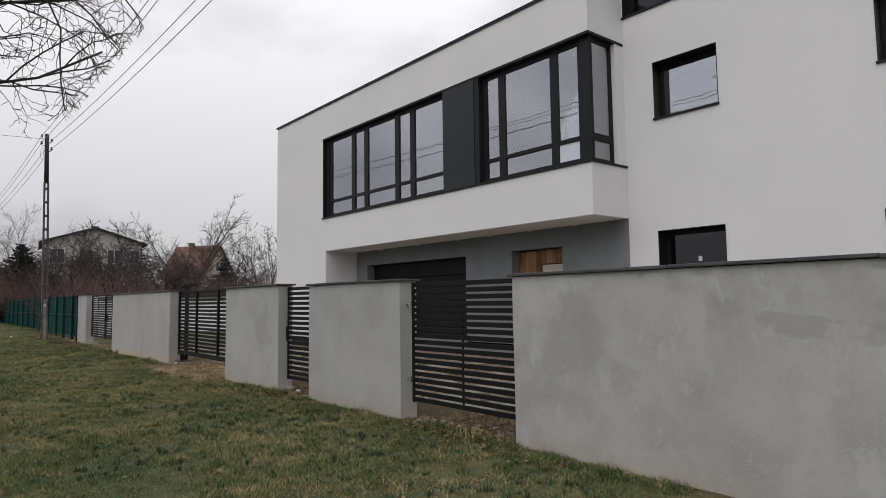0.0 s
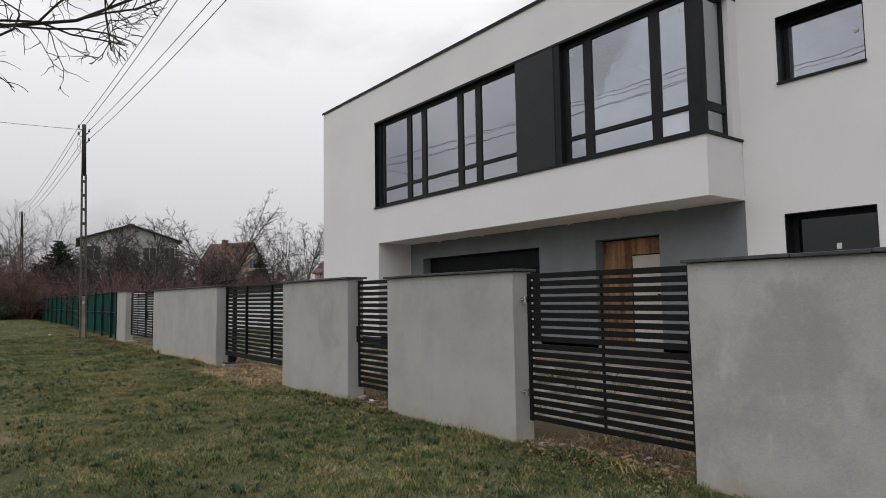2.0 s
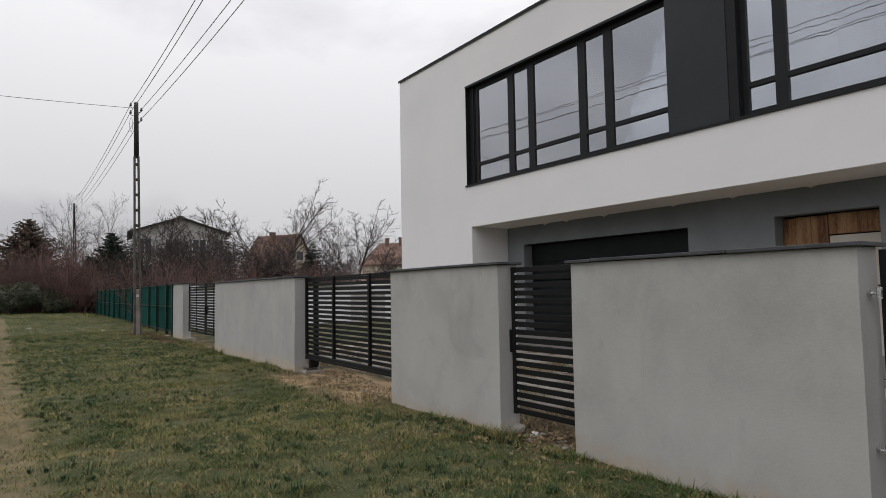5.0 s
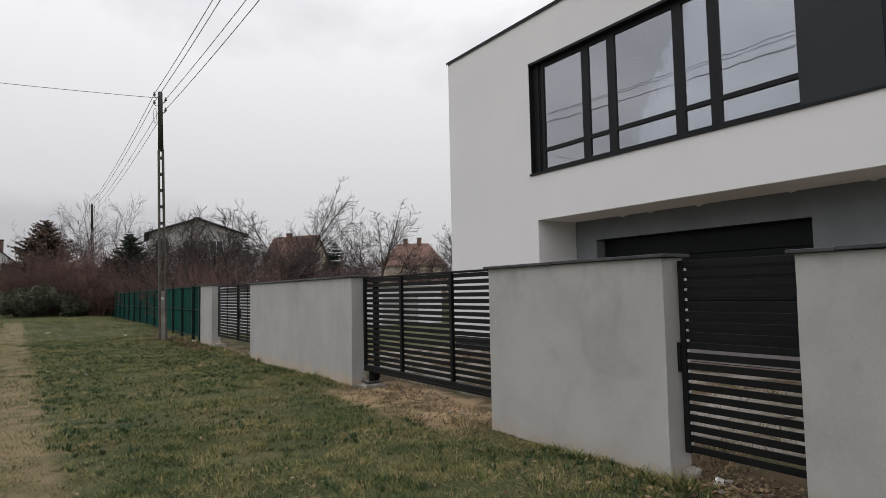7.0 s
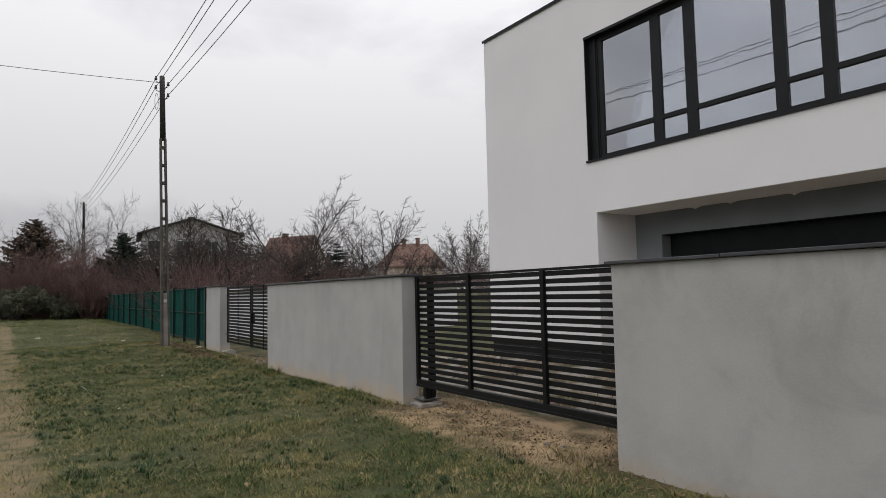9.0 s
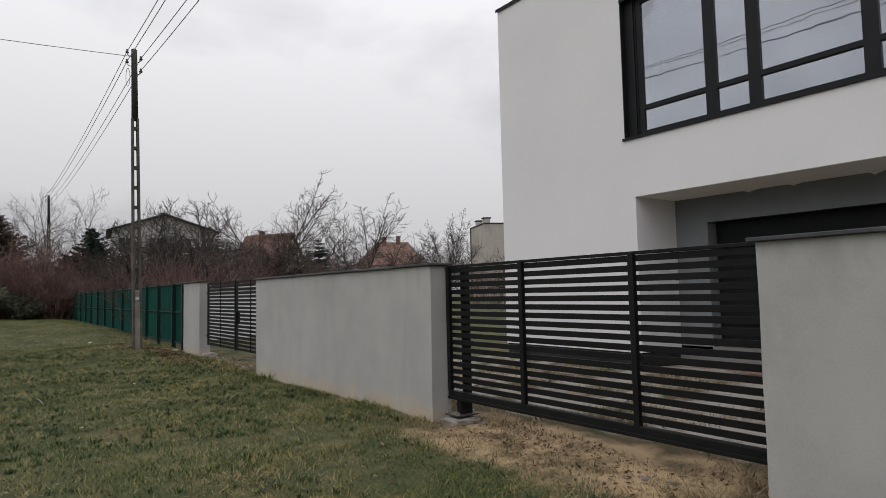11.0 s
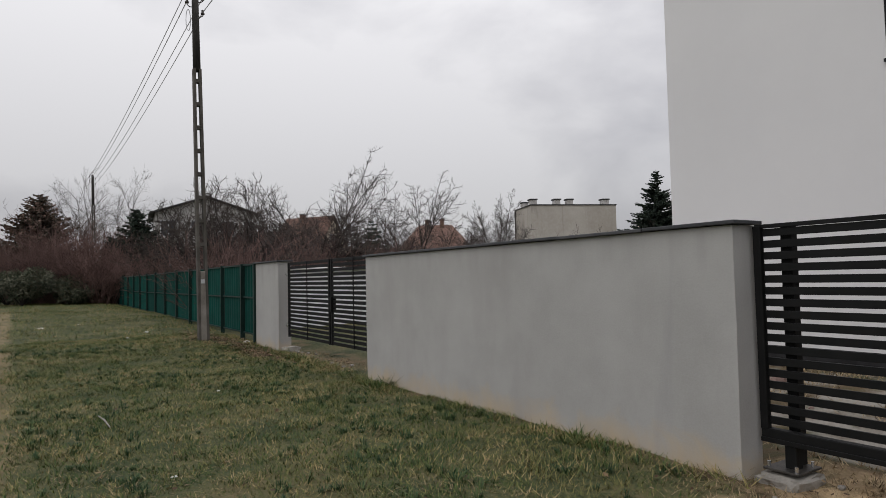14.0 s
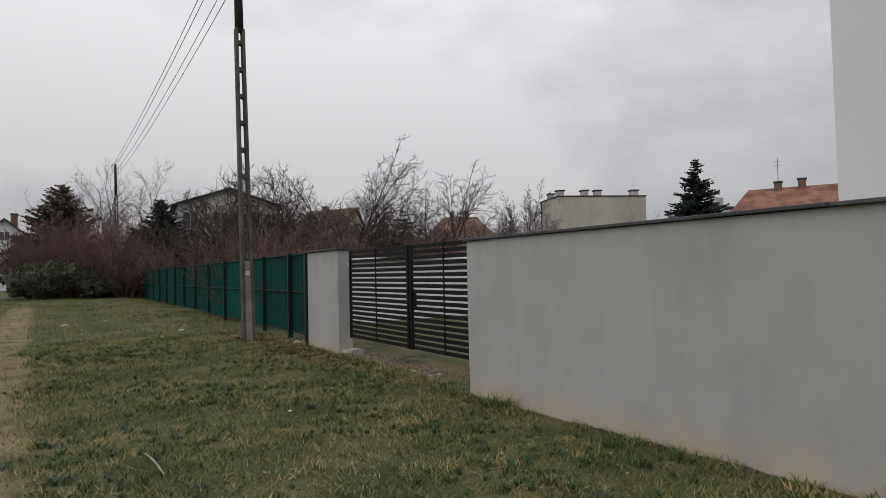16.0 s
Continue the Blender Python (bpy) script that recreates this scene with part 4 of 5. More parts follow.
wall("garage_lining", M["garage"], (MX + 0.004, MX + 0.3, GY0, GY1 - 0.012, GT - 0.012, GT))
# entrance: boarded side light and temporary pale door
en = hang(new("entrance_door", Shape().box(MX + 0.27, MX + 0.31, DY0, 10.80, 0.34, 2.2).mesh("leaf", M["door_sheet"])), house)
tagged(en, "pale temporary entrance door leaf")
for a, b, z1 in ((10.81, 11.06, 2.53), (11.065, 11.30, 2.53), (11.305, 11.5, 2.52)):
    part("board", Shape().block(MX + 0.24, MX + 0.265, a, b, 0.34, z1, 0.003), M["osb"], en, "stained wooden board")
part("head_board", Shape().block(MX + 0.245, MX + 0.268, DY0 + 0.01, 10.80, 2.22, 2.54, 0.003), M["osb"], en, "dusty wooden board over the door")
part("door_handle", Shape().tube([(MX + 0.27, 10.08, 1.42), (MX + 0.2, 10.08, 1.42), (MX + 0.2, 10.2, 1.42)], [0.011] * 3, 8), M["anthracite"], en, "black lever handle")
# red brick course and slab before the recess
solo("brick_step", Shape().block(MX - 0.4, MX + 0.02, 8.6, 17.9, -0.1, 0.09, 0.02), M["membrane_red"], "low unfinished red brick step before the recess", "step")


# ---------- buildings beyond the fence ----------
def turned(shape, m):
    shape.v = [tuple(m @ Vector(v)) for v in shape.v]
    return shape


def far_house(name, label, m, w, d, eave, ridge, wall_mat, roof_mat, windows=(), chimneys=(), hip=0.0, over=0.35, side_windows=()):
    """A pitched house in its own axes: front gable at y = 0 looking to -y, ridge along y; placed by m."""
    t = thing(name, m.translation, label, "house", "houses beyond the gardens")
    half = w / 2
    body = Shape().prism([(-half, -1.0), (half, -1.0), (half, eave), (0, ridge if not hip else eave), (-half, eave)] if not hip else [(-half, -1.0), (half, -1.0), (half, eave), (-half, eave)], 0, d)
    part("wall", turned(body, m), wall_mat, t)
    slope = (ridge - eave) / half
    th = 0.18
    for sg in (-1, 1):
        e = half + over
        ze = eave - slope * over
        a, b = (-over, d + over)
        h0, h1 = (a + hip, b - hip) if hip else (a, b)
        s = Shape()
        s.add([(sg * e, a, ze + 0.02), (sg * e, b, ze + 0.02), (0, h1, ridge + 0.02), (0, h0, ridge + 0.02),
               (sg * e, a, ze + th), (sg * e, b, ze + th), (0, h1, ridge + th + 0.03), (0, h0, ridge + th + 0.03)],
              [(0, 1, 2, 3), (4, 7, 6, 5), (0, 4, 5, 1), (1, 5, 6, 2), (2, 6, 7, 3), (3, 7, 4, 0)])
        part("roof", turned(s, m), roof_mat, t)
    if hip:
        for y0, y1 in ((-over, -over + hip), (d + over, d + over - hip)):
            e, ze = half + over, eave - slope * over
            s = Shape().add([(-e, y0, ze + 0.02), (e, y0, ze + 0.02), (0, y1, ridge + 0.02), (-e, y0, ze + th), (e, y0, ze + th), (0, y1, ridge + th)],
                            [(0, 1, 2), (3, 5, 4), (0, 3, 4, 1), (1, 4, 5, 2), (2, 5, 3, 0)])
            part("roof", turned(s, m), roof_mat, t)

    def opening(make, x0, x1, z0, z1):
        fr = part("window", turned(make(x0 - 0.08, x1 + 0.08, z0 - 0.08, z1 + 0.08, 0.05), m), M["far_white"], t)
        mid = (x0 + x1) / 2
        for a, b in ((x0, mid - 0.04), (mid + 0.04, x1)):
            part("pane", turned(make(a, b, z0, z1, 0.07), m), M["far_glass"], fr)

    for x0, x1, z0, z1 in windows:
        opening(lambda a, b, c, e, o: Shape().box(a, b, -o, 0.05, c, e), x0, x1, z0, z1)
    for y0, y1, z0, z1 in side_windows:
        opening(lambda a, b, c, e, o: Shape().box(-half - o, -half + 0.05, a, b, c, e), y0, y1, z0, z1)
    for cx, cy, cz in chimneys:
        ch = part("chimney", turned(Shape().box(cx - 0.35, cx + 0.35, cy - 0.3, cy + 0.3, ridge - 1.6, cz), m), M["brick"], t)
        part("chimney_cap", turned(Shape().block(cx - 0.42, cx + 0.42, cy - 0.37, cy + 0.37, cz + 0.004, cz + 0.12, 0.02), m), M["roof_dark"], ch)
    return t


far_house("grey_villa", "tall grey plastered villa with a low dark roof behind bare trees", pose(16.5, 87, 0.2, 0, 0, -7), 10.4, 11, 8.75, 10.45, M["far_plaster"], M["roof_dark"],
          [(-4.6, -3.2, 6.3, 7.9), (-1.6, -0.2, 6.3, 7.9), (1.4, 2.8, 6.3, 7.9), (3.9, 4.9, 6.3, 7.9), (-4.6, -3.2, 3.2, 4.8), (-1.6, -0.2, 3.2, 4.8), (1.4, 2.8, 3.2, 4.8)], [(0.2, 3.4, 11.0)], over=0.6, side_windows=[(2, 3.4, 6.3, 7.9), (6, 7.4, 6.3, 7.9)])
far_house("red_gabled_house", "cream house with a steep weathered red tile roof", pose(34.6, 95, 0.2, 0, 0, 32), 7.0, 7.5, 5.2, 9.7, M["far_cream"], M["roof_tile"], [(-0.7, 0.7, 6.0, 7.3), (-2.4, -1.2, 2.4, 3.9), (1.2, 2.4, 2.4, 3.9)], [(-0.5, 4.6, 10.2)], side_windows=[(2, 3, 3, 4.2)])
far_house("red_hipped_house", "house with a red tiled hipped roof and two chimneys", pose(43.2, 91, 0.2, 0, 0, -122), 7.6, 9.0, 5.2, 8.2, M["far_cream"], M["roof_tile"], [(-2.5, -1.2, 2.5, 4.0), (1.2, 2.5, 2.5, 4.0)], [(0.3, 3.4, 9.0), (0.2, 5.4, 9.1)], hip=2.6)
far_house("orange_roofed_house", "long house with a faded orange tile roof and chimneys", pose(52.5, 52.0, 0.2, 0, 0, -152), 9.0, 18, 4.9, 7.55, M["far_cream"], M["roof_orange"], [], [(0.25, 3.6, 8.15), (0.1, 5.4, 8.3)], hip=1.6)
AX, AY = 54.0, 48.7
ant = Shape().tube([(AX, AY, 8.3), (AX, AY, 10.6)], [0.03, 0.02], 6)
for z in (9.9, 10.2):
    ant.tube([(AX - 0.35, AY + 0.2, z), (AX + 0.35, AY - 0.2, z)], [0.015, 0.015], 5)
solo("roof_antenna", ant, M["iron"], "thin metal aerial on the chimney of the orange roof", "antenna")
far_house("white_house", "white two-storey house with a steep grey gable", pose(-4.5, 105, 0.3, 0, 0, 4), 5.6, 10, 5.7, 8.1, M["far_white"], M["roof_dark"],
          [(-1.9, -0.6, 3.6, 5.0), (0.9, 2.2, 3.6, 5.0), (-1.9, -0.6, 0.8, 2.2), (0.5, 2.3, 0.3, 2.2), (-0.45, 0.45, 5.8, 6.7)], [(1.0, 3.0, 9.0)], over=0.45)
BLK = pose(59.4, 82.9, 0.0, 0, 0, -22.5)
bl = thing("concrete_block", (64, 83, 0), "blank streaked beige concrete building with roof vents", "building", "houses beyond the gardens")
part("wall", turned(Shape().box(0, 12.8, 0, 7.6, -1, 11.25), BLK), M["far_beige"], bl)
part("roof", turned(Shape().block(-0.12, 12.92, -0.12, 7.72, 11.254, 11.40, 0.02), BLK), M["roof_dark"], bl)
for vx, vy, vw in ((0.5, 0.7, 0.45), (4.0, 0.6, 0.42), (5.9, 0.6, 0.42), (11.3, 0.6, 0.48), (0.5, 4.6, 0.4)):
    c = part("roof_vent", turned(Shape().box(vx - vw, vx + vw, vy - 0.5, vy + 0.5, 11.404, 12.05), BLK), M["far_plaster"], bl)
    part("vent_cap", turned(Shape().block(vx - vw - 0.14, vx + vw + 0.14, vy - 0.62, vy + 0.62, 12.054, 12.22, 0.03), BLK), M["roof_dark"], c)
part("downpipe", turned(Shape().tube([(-0.1, 7.4, 0), (-0.1, 7.4, 11.2)], [0.09, 0.09], 8), BLK), M["iron"], bl, "dark downpipe at the corner")
sh = thing("low_house", (60, 58, 0), "small grey house with chimney seen over the wall", "house", "houses beyond the gardens")
part("wall", Shape().prism([(58.0, -1), (66.0, -1), (66.0, 7.2), (62, 7.9), (58.0, 7.2)], 61.0, 68.0, "x"), M["far_white"], sh)
part("roof", Shape().prism([(57.7, 7.22), (62, 7.95), (66.3, 7.22), (66.3, 7.4), (62, 8.12), (57.7, 7.4)], 60.7, 68.3, "x"), M["roof_dark"], sh)
part("chimney", Shape().block(62.0, 63.4, 60.5, 62.0, 7.9, 8.8, 0.03), M["far_plaster"], sh)
# low pale outbuilding in the next garden
ob = thing("garden_outbuilding", (11.0, 34.5, 0.0), "low pale outbuilding with a flat roof in the next garden", "shed")
part("wall", Shape().box(6.4, 16.5, 33.0, 36.5, -0.3, 1.72), M["sheet"], ob)
part("roof", Shape().block(6.4, 16.7, 32.8, 36.7, 1.724, 1.80, 0.02), M["litter"], ob, "pale sheet roof")
part("door", Shape().block(13.4, 15.2, 32.95, 32.996, -0.05, 1.45, 0.01), M["far_plaster"], ob)


# ---------- trees and shrubs ----------
def branch(s, r, p, d, length, rad, depth, o):
    """A crooked tapering limb with side limbs; o holds the habit of the tree."""
    n = o.get("segs", 0) or (5 if depth > 1 else (4 if depth == 1 else 3))
    pts, radii = [p.copy()], [rad]
    step = length / n
    tip = rad * (0.45 if depth else 0.35)
    for i in range(n):
        j = Vector((r.uniform(-1, 1), r.uniform(-1, 1), r.uniform(-1, 1))) * o["crook"]
        d = (d + j + Vector((0, 0, o["lift"] * (1 if depth < o["levels"] else 0.3)))).normalized()
        if "room" in o and not o["room"](p + d * step):
            break
        p = p + d * step
        pts.append(p.copy())
        radii.append(rad + (tip - rad) * (i + 1) / n)
    if len(pts) < 2:
        return
    n = len(pts) - 1
    s[0 if depth > o["fine"] else 1].tube(pts, radii, 7 if depth >= o["levels"] else (5 if depth > 1 else 3), cap=False)
    if depth == 0:
        return
    count = o["kids"][min(depth, len(o["kids"]) - 1)]
    for k in range(count):
        f = o["start"] + (1 - o["start"]) * (k + r.uniform(0.2, 1.0)) / count
        f = min(f, 0.999)
        i = int(f * n)
        q = pts[i].lerp(pts[i + 1], f * n - i)
        axis = (pts[i + 1] - pts[i]).normalized()
        side = axis.orthogonal().normalized()
        side = Matrix.Rotation(r.uniform(0, 2 * math.pi), 3, axis) @ side
        a = radians(r.uniform(*o["angle"]))
        dd = (axis * math.cos(a) + side * math.sin(a)).normalized()
        branch(s, r, q, dd, length * r.uniform(*o["ratio"]), max(o["min_r"], radii[i] * 0.6), depth - 1, o)


VASE = dict(crook=0.16, lift=0.05, levels=4, fine=2, kids=(0, 4, 5, 5, 6), start=0.35, angle=(28, 62), ratio=(0.5, 0.8), min_r=0.006)


def limb_tree(x, y, h, seed, label, limbs, spread, rad=0.16, trunk=0.25, levels=3, habit=VASE, twig="twig", bark="bark", group="bare trees", min_r=0.007, wide=3.0):
    """A short trunk that splits into several strong limbs."""
    r = random.Random(seed)
    o = dict(habit, levels=levels, min_r=min_r)
    gz = ground_z(x, y)
    t = thing("bare_tree", (x, y, gz), label, "tree", group)
    s = [Shape(), Shape()]
    fork = h * trunk
    s[0].tube([(x, y, gz - 0.2), (x + 0.03, y, gz + fork * 0.5), (x, y + 0.04, gz + fork)], [rad * 1.25, rad * 1.05, rad], 9)
    tall, broad = h - fork, wide
    for k in range(limbs):
        a = 2 * math.pi * (k * 0.618 + r.uniform(-0.06, 0.06))
        tilt = radians(spread[0] + (spread[1] - spread[0]) * ((k + 0.5) / limbs) ** 0.65)
        d = Vector((math.cos(a) * math.sin(tilt), math.sin(a) * math.sin(tilt), math.cos(tilt)))
        reach = 1 / math.sqrt((math.cos(tilt) / tall) ** 2 + (math.sin(tilt) / broad) ** 2)
        branch(s, r, Vector((x, y, gz + fork * r.uniform(0.75, 1.0))), d, reach * r.uniform(0.74, 0.86), rad * r.uniform(0.5, 0.7), levels, o)
    zs, rs = sorted(v[2] for v in s[1].v), sorted(math.hypot(v[0] - x, v[1] - y) for v in s[1].v)
    k, q = h / (zs[int(0.998 * len(zs))] - gz), wide / rs[int(0.97 * len(rs))]
    for sh in s:
        sh.v = [(x + (v[0] - x) * (q if v[2] > gz + 0.5 * fork else 1.0), y + (v[1] - y) * (q if v[2] > gz + 0.5 * fork else 1.0), gz + (v[2] - gz) * k if v[2] > gz else v[2]) for v in sh.v]
    part("trunk", s[0], M[bark], t, smooth=True)
    part("crown", s[1], M[twig], t)
    return t


GNARL = dict(VASE, crook=0.30, lift=-0.03, kids=(0, 4, 5, 5), angle=(35, 80), ratio=(0.45, 0.75), start=0.2)
BIRCH = dict(VASE, crook=0.12, lift=-0.01, kids=(0, 5, 6, 9), angle=(25, 65), ratio=(0.35, 0.55), start=0.25)
def dome_tree(x, y, h, wide, seed, label, limbs=7, trunk=0.2, rad=0.15, side_gap=0.42, side_len=1.5, fine_r=0.010, spread=(6, 72), bark="bark", twig="twig", curl=0.05):
    """A garden tree: a short trunk, strong limbs that reach a domed outline, side shoots along them and short twigs on those."""
    r = random.Random(seed)
    gz = ground_z(x, y)
    t = thing("bare_tree", (x, y, gz), label, "tree", "bare trees")
    wood, fine = Shape(), Shape()
    fork = Vector((x + r.uniform(-0.1, 0.1), y, gz + h * trunk))
    wood.tube([(x, y, gz - 0.2), ((x + fork.x) / 2 + 0.04, y, gz + h * trunk * 0.5), tuple(fork)], [rad * 1.25, rad * 1.05, rad], 9)
    tall = h * (1 - trunk)

    def shoot(p, d, length, r0, r1, n, bend, lift):
        pts = [p.copy()]
        for _ in range(n):
            d = (d + Vector((r.uniform(-bend, bend), r.uniform(-bend, bend), r.uniform(-bend, bend) + lift))).normalized()
            pts.append(pts[-1] + d * (length / n))
        return pts, [r0 + (r1 - r0) * k / n for k in range(n + 1)]

    def off(pts, f, lo, hi):
        i = min(int(f * (len(pts) - 1)), len(pts) - 2)
        axis = (pts[i + 1] - pts[i]).normalized()
        side = Matrix.Rotation(r.uniform(0, 6.283), 3, axis) @ axis.orthogonal().normalized()
        a = radians(r.uniform(lo, hi))
        return pts[i].lerp(pts[i + 1], f * (len(pts) - 1) - i), (axis * math.cos(a) + side * math.sin(a)).normalized()

    stems = []
    for k in range(limbs):
        a = 2.4 * k + r.uniform(-0.25, 0.25)
        tilt = radians(spread[0] + (spread[1] - spread[0]) * ((k + 0.5) / limbs) ** 0.6)
        d = Vector((math.cos(a) * math.sin(tilt), math.sin(a) * math.sin(tilt), math.cos(tilt)))
        reach = 1.06 / math.sqrt((math.cos(tilt) / tall) ** 2 + (math.sin(tilt) / wide) ** 2) * r.uniform(0.88, 1.0)
        base = fork - Vector((0, 0, h * trunk * r.uniform(0.0, 0.2)))
        pts, radii = shoot(base, (d - Vector((0, 0, 0.12))).normalized(), reach, rad * r.uniform(0.34, 0.48), 0.010, 9, curl * 1.6, 0.012)
        wood.tube(pts, radii, 6, cap=False)
        stems.append((pts, reach, radii[0]))
        for _ in range(3):
            f = r.uniform(0.18, 0.6)
            p, dd = off(pts, f, 22, 42)
            sub, rr = shoot(p, (dd + Vector((0, 0, 0.15))).normalized(), reach * (1 - f) * r.uniform(0.75, 1.0), radii[0] * 0.5, 0.009, 7, curl * 1.8, 0.015)
            wood.tube(sub, rr, 5, cap=False)
            stems.append((sub, reach * (1 - f) * 0.85, radii[0] * 0.5))
    for pts, length, r0 in stems:
        n = int(length / side_gap * 1.6)
        for k in range(n):
            f = 0.2 + 0.79 * (k + r.random()) / n
            p, d = off(pts, f, 38, 72)
            L = side_len * (1.15 - 0.75 * f) * r.uniform(0.6, 1.15)
            sub, rr = shoot(p, d, L, fine_r * 1.4, fine_r * 0.9, 4, 0.10, 0.03)
            fine.tube(sub, rr, 4, cap=False)
            for _ in range(int(2 + L * 4.5)):
                q, e = off(sub, r.uniform(0.15, 1.0), 30, 65)
                tw, rr = shoot(q, e, L * r.uniform(0.3, 0.6), fine_r * 0.9, fine_r * 0.55, 2, 0.16, 0.06)
                fine.tube(tw, rr, 3, cap=False)
    part("trunk", wood, M[bark], t, smooth=True)
    part("crown", fine, M[twig], t)
    return t


dome_tree(19.4, 60.9, 12.7, 7.6, 11, "tall open bare fruit tree with long ascending limbs", 9, 0.15, 0.19, 0.7, 2.0, 0.0125, (8, 74))
dome_tree(24.9, 56.3, 10.2, 5.4, 12, "rounded bare tree with fine branching", 10, 0.18, 0.16, 0.5, 1.6, 0.0105, (6, 76))
dome_tree(44.8, 72.0, 12.4, 4.2, 13, "dense rounded bare tree beside the concrete building", 12, 0.2, 0.15, 0.34, 1.4, 0.012, (3, 60), twig="birch")
dome_tree(33.0, 62.0, 7.0, 3.0, 14, "small spreading bare garden tree", 7, 0.25, 0.11, 0.4, 1.1, 0.011)
dome_tree(37.5, 62.0, 6.4, 2.8, 24, "small spreading bare garden tree", 7, 0.25, 0.11, 0.4, 1.1, 0.011)
limb_tree(7.4, 45.0, 5.7, 15, "gnarled old bare apple tree with a broad crown", 10, (15, 85), 0.17, 0.42, 3, GNARL, min_r=0.013, wide=3.4)
limb_tree(10.6, 47.5, 6.0, 16, "gnarled old bare apple tree with a broad crown", 10, (15, 85), 0.17, 0.4, 3, GNARL, min_r=0.013, wide=3.2)
dome_tree(8.4, 54.0, 8.0, 3.3, 17, "bare cherry tree with upright shoots", 9, 0.25, 0.13, 0.36, 1.5, 0.012, (4, 66))
dome_tree(11.8, 56.0, 8.8, 3.4, 18, "bare cherry tree with upright shoots", 9, 0.25, 0.13, 0.36, 1.5, 0.012, (4, 66))
limb_tree(8.6, 41.0, 4.9, 28, "gnarled old bare apple tree behind the green fence", 10, (15, 85), 0.15, 0.4, 3, GNARL, min_r=0.012, wide=3.0)
limb_tree(12.6, 44.0, 5.3, 29, "gnarled old bare apple tree behind the green fence", 10, (15, 85), 0.15, 0.4, 3, GNARL, min_r=0.012, wide=3.0)
limb_tree(14.5, 45.0, 5.2, 19, "low bare plum tree behind the gate", 8, (10, 75), 0.12, 0.3, 3, GNARL, min_r=0.012, wide=2.6)
limb_tree(18.0, 47.0, 5.0, 20, "low bare plum tree behind the gate", 8, (10, 75), 0.12, 0.3, 3, GNARL, min_r=0.012, wide=2.6)
limb_tree(24.0, 47.0, 4.7, 26, "low bare plum tree behind the wall", 8, (10, 75), 0.12, 0.3, 3, GNARL, min_r=0.012, wide=2.6)
limb_tree(23.5, 36.0, 3.7, 21, "low gnarled bare tree seen over the wall", 8, (30, 88), 0.10, 0.5, 3, GNARL, min_r=0.008)
limb_tree(4.6, 80.0, 11.5, 22, "slender pale birch with fine drooping twigs", 8, (2, 34), 0.12, 0.25, 3, BIRCH, twig="birch", bark="birch", min_r=0.012)
limb_tree(8.2, 82.0, 12.0, 23, "slender pale birch with fine drooping twigs", 8, (2, 34), 0.12, 0.25, 3, BIRCH, twig="birch", bark="birch", min_r=0.012)
limb_tree(1.0, 84.0, 9.5, 25, "slender pale birch with fine drooping twigs", 8, (2, 34), 0.12, 0.25, 3, BIRCH, twig="birch", bark="birch", min_r=0.012)
dome_tree(-2.2, 80.0, 7.6, 2.6, 27, "bare tree behind the shrubs", 7, 0.25, 0.12, 0.4, 1.2, 0.012, twig="birch")


def shrub(x, y, h, w, seed, label, stems, mat, name="bare_shrub", group="bare shrubs", levels=2, rad=0.016, min_r=0.006):
    """A thicket of stems fanning from the ground."""
    r = random.Random(seed)
    s = Shape()
    gz = ground_z(x, y)
    o = dict(VASE, crook=0.14, lift=0.04, levels=levels, fine=-1, kids=(0, 5, 6), angle=(15, 50), ratio=(0.4, 0.65), start=0.15, min_r=min_r)
    for k in range(stems):
        a, q = r.uniform(0, 2 * math.pi), math.sqrt(r.random())
        p = Vector((x + math.cos(a) * q * w * 0.28, y + math.sin(a) * q * w * 0.28, gz - 0.05))
        tilt = q * radians(38)
        d = Vector((math.cos(a) * math.sin(tilt), math.sin(a) * math.sin(tilt), math.cos(tilt)))
        branch([s, s], r, p, d, h * r.uniform(0.55, 0.85), rad, levels, o)
    return solo(name, s, M[mat], label, "shrub", group)


r = random.Random(5)
spots = [(6.4, 37.0), (8.4, 38.5), (7.0, 41.0), (10.0, 40.0), (12.0, 42.0), (9.0, 43.5), (14.5, 41.0), (16.5, 43.0), (7.0, 48.5), (11.5, 50.0), (16.0, 50.0), (6.3, 52.5), (19.5, 51.5), (23.0, 51.0), (27.0, 50.0), (30.5, 48.0), (20.5, 44.0), (34.0, 52.0)]
for i, (x, y) in enumerate(spots):
    far = smoothstep(37, 52, y)
    shrub(x, y, r.uniform(2.3, 2.9) + 0.7 * far, r.uniform(3.0, 4.2), 40 + i, "leafless reddish-brown garden shrub behind the fence", 22, "twig_red", min_r=0.008)
for i, (x, y, h, w) in enumerate([(3.3, 60.8, 4.4, 4.0), (1.9, 62.0, 4.4, 4.0), (4.5, 60.2, 3.8, 3.0), (4.2, 58.2, 2.9, 2.6), (0.4, 62.5, 3.6, 3.6)]):
    shrub(x, y, h, w, 70 + i, "tall leafless reddish shrub at the end of the lawn", 80, "twig_red", min_r=0.010)


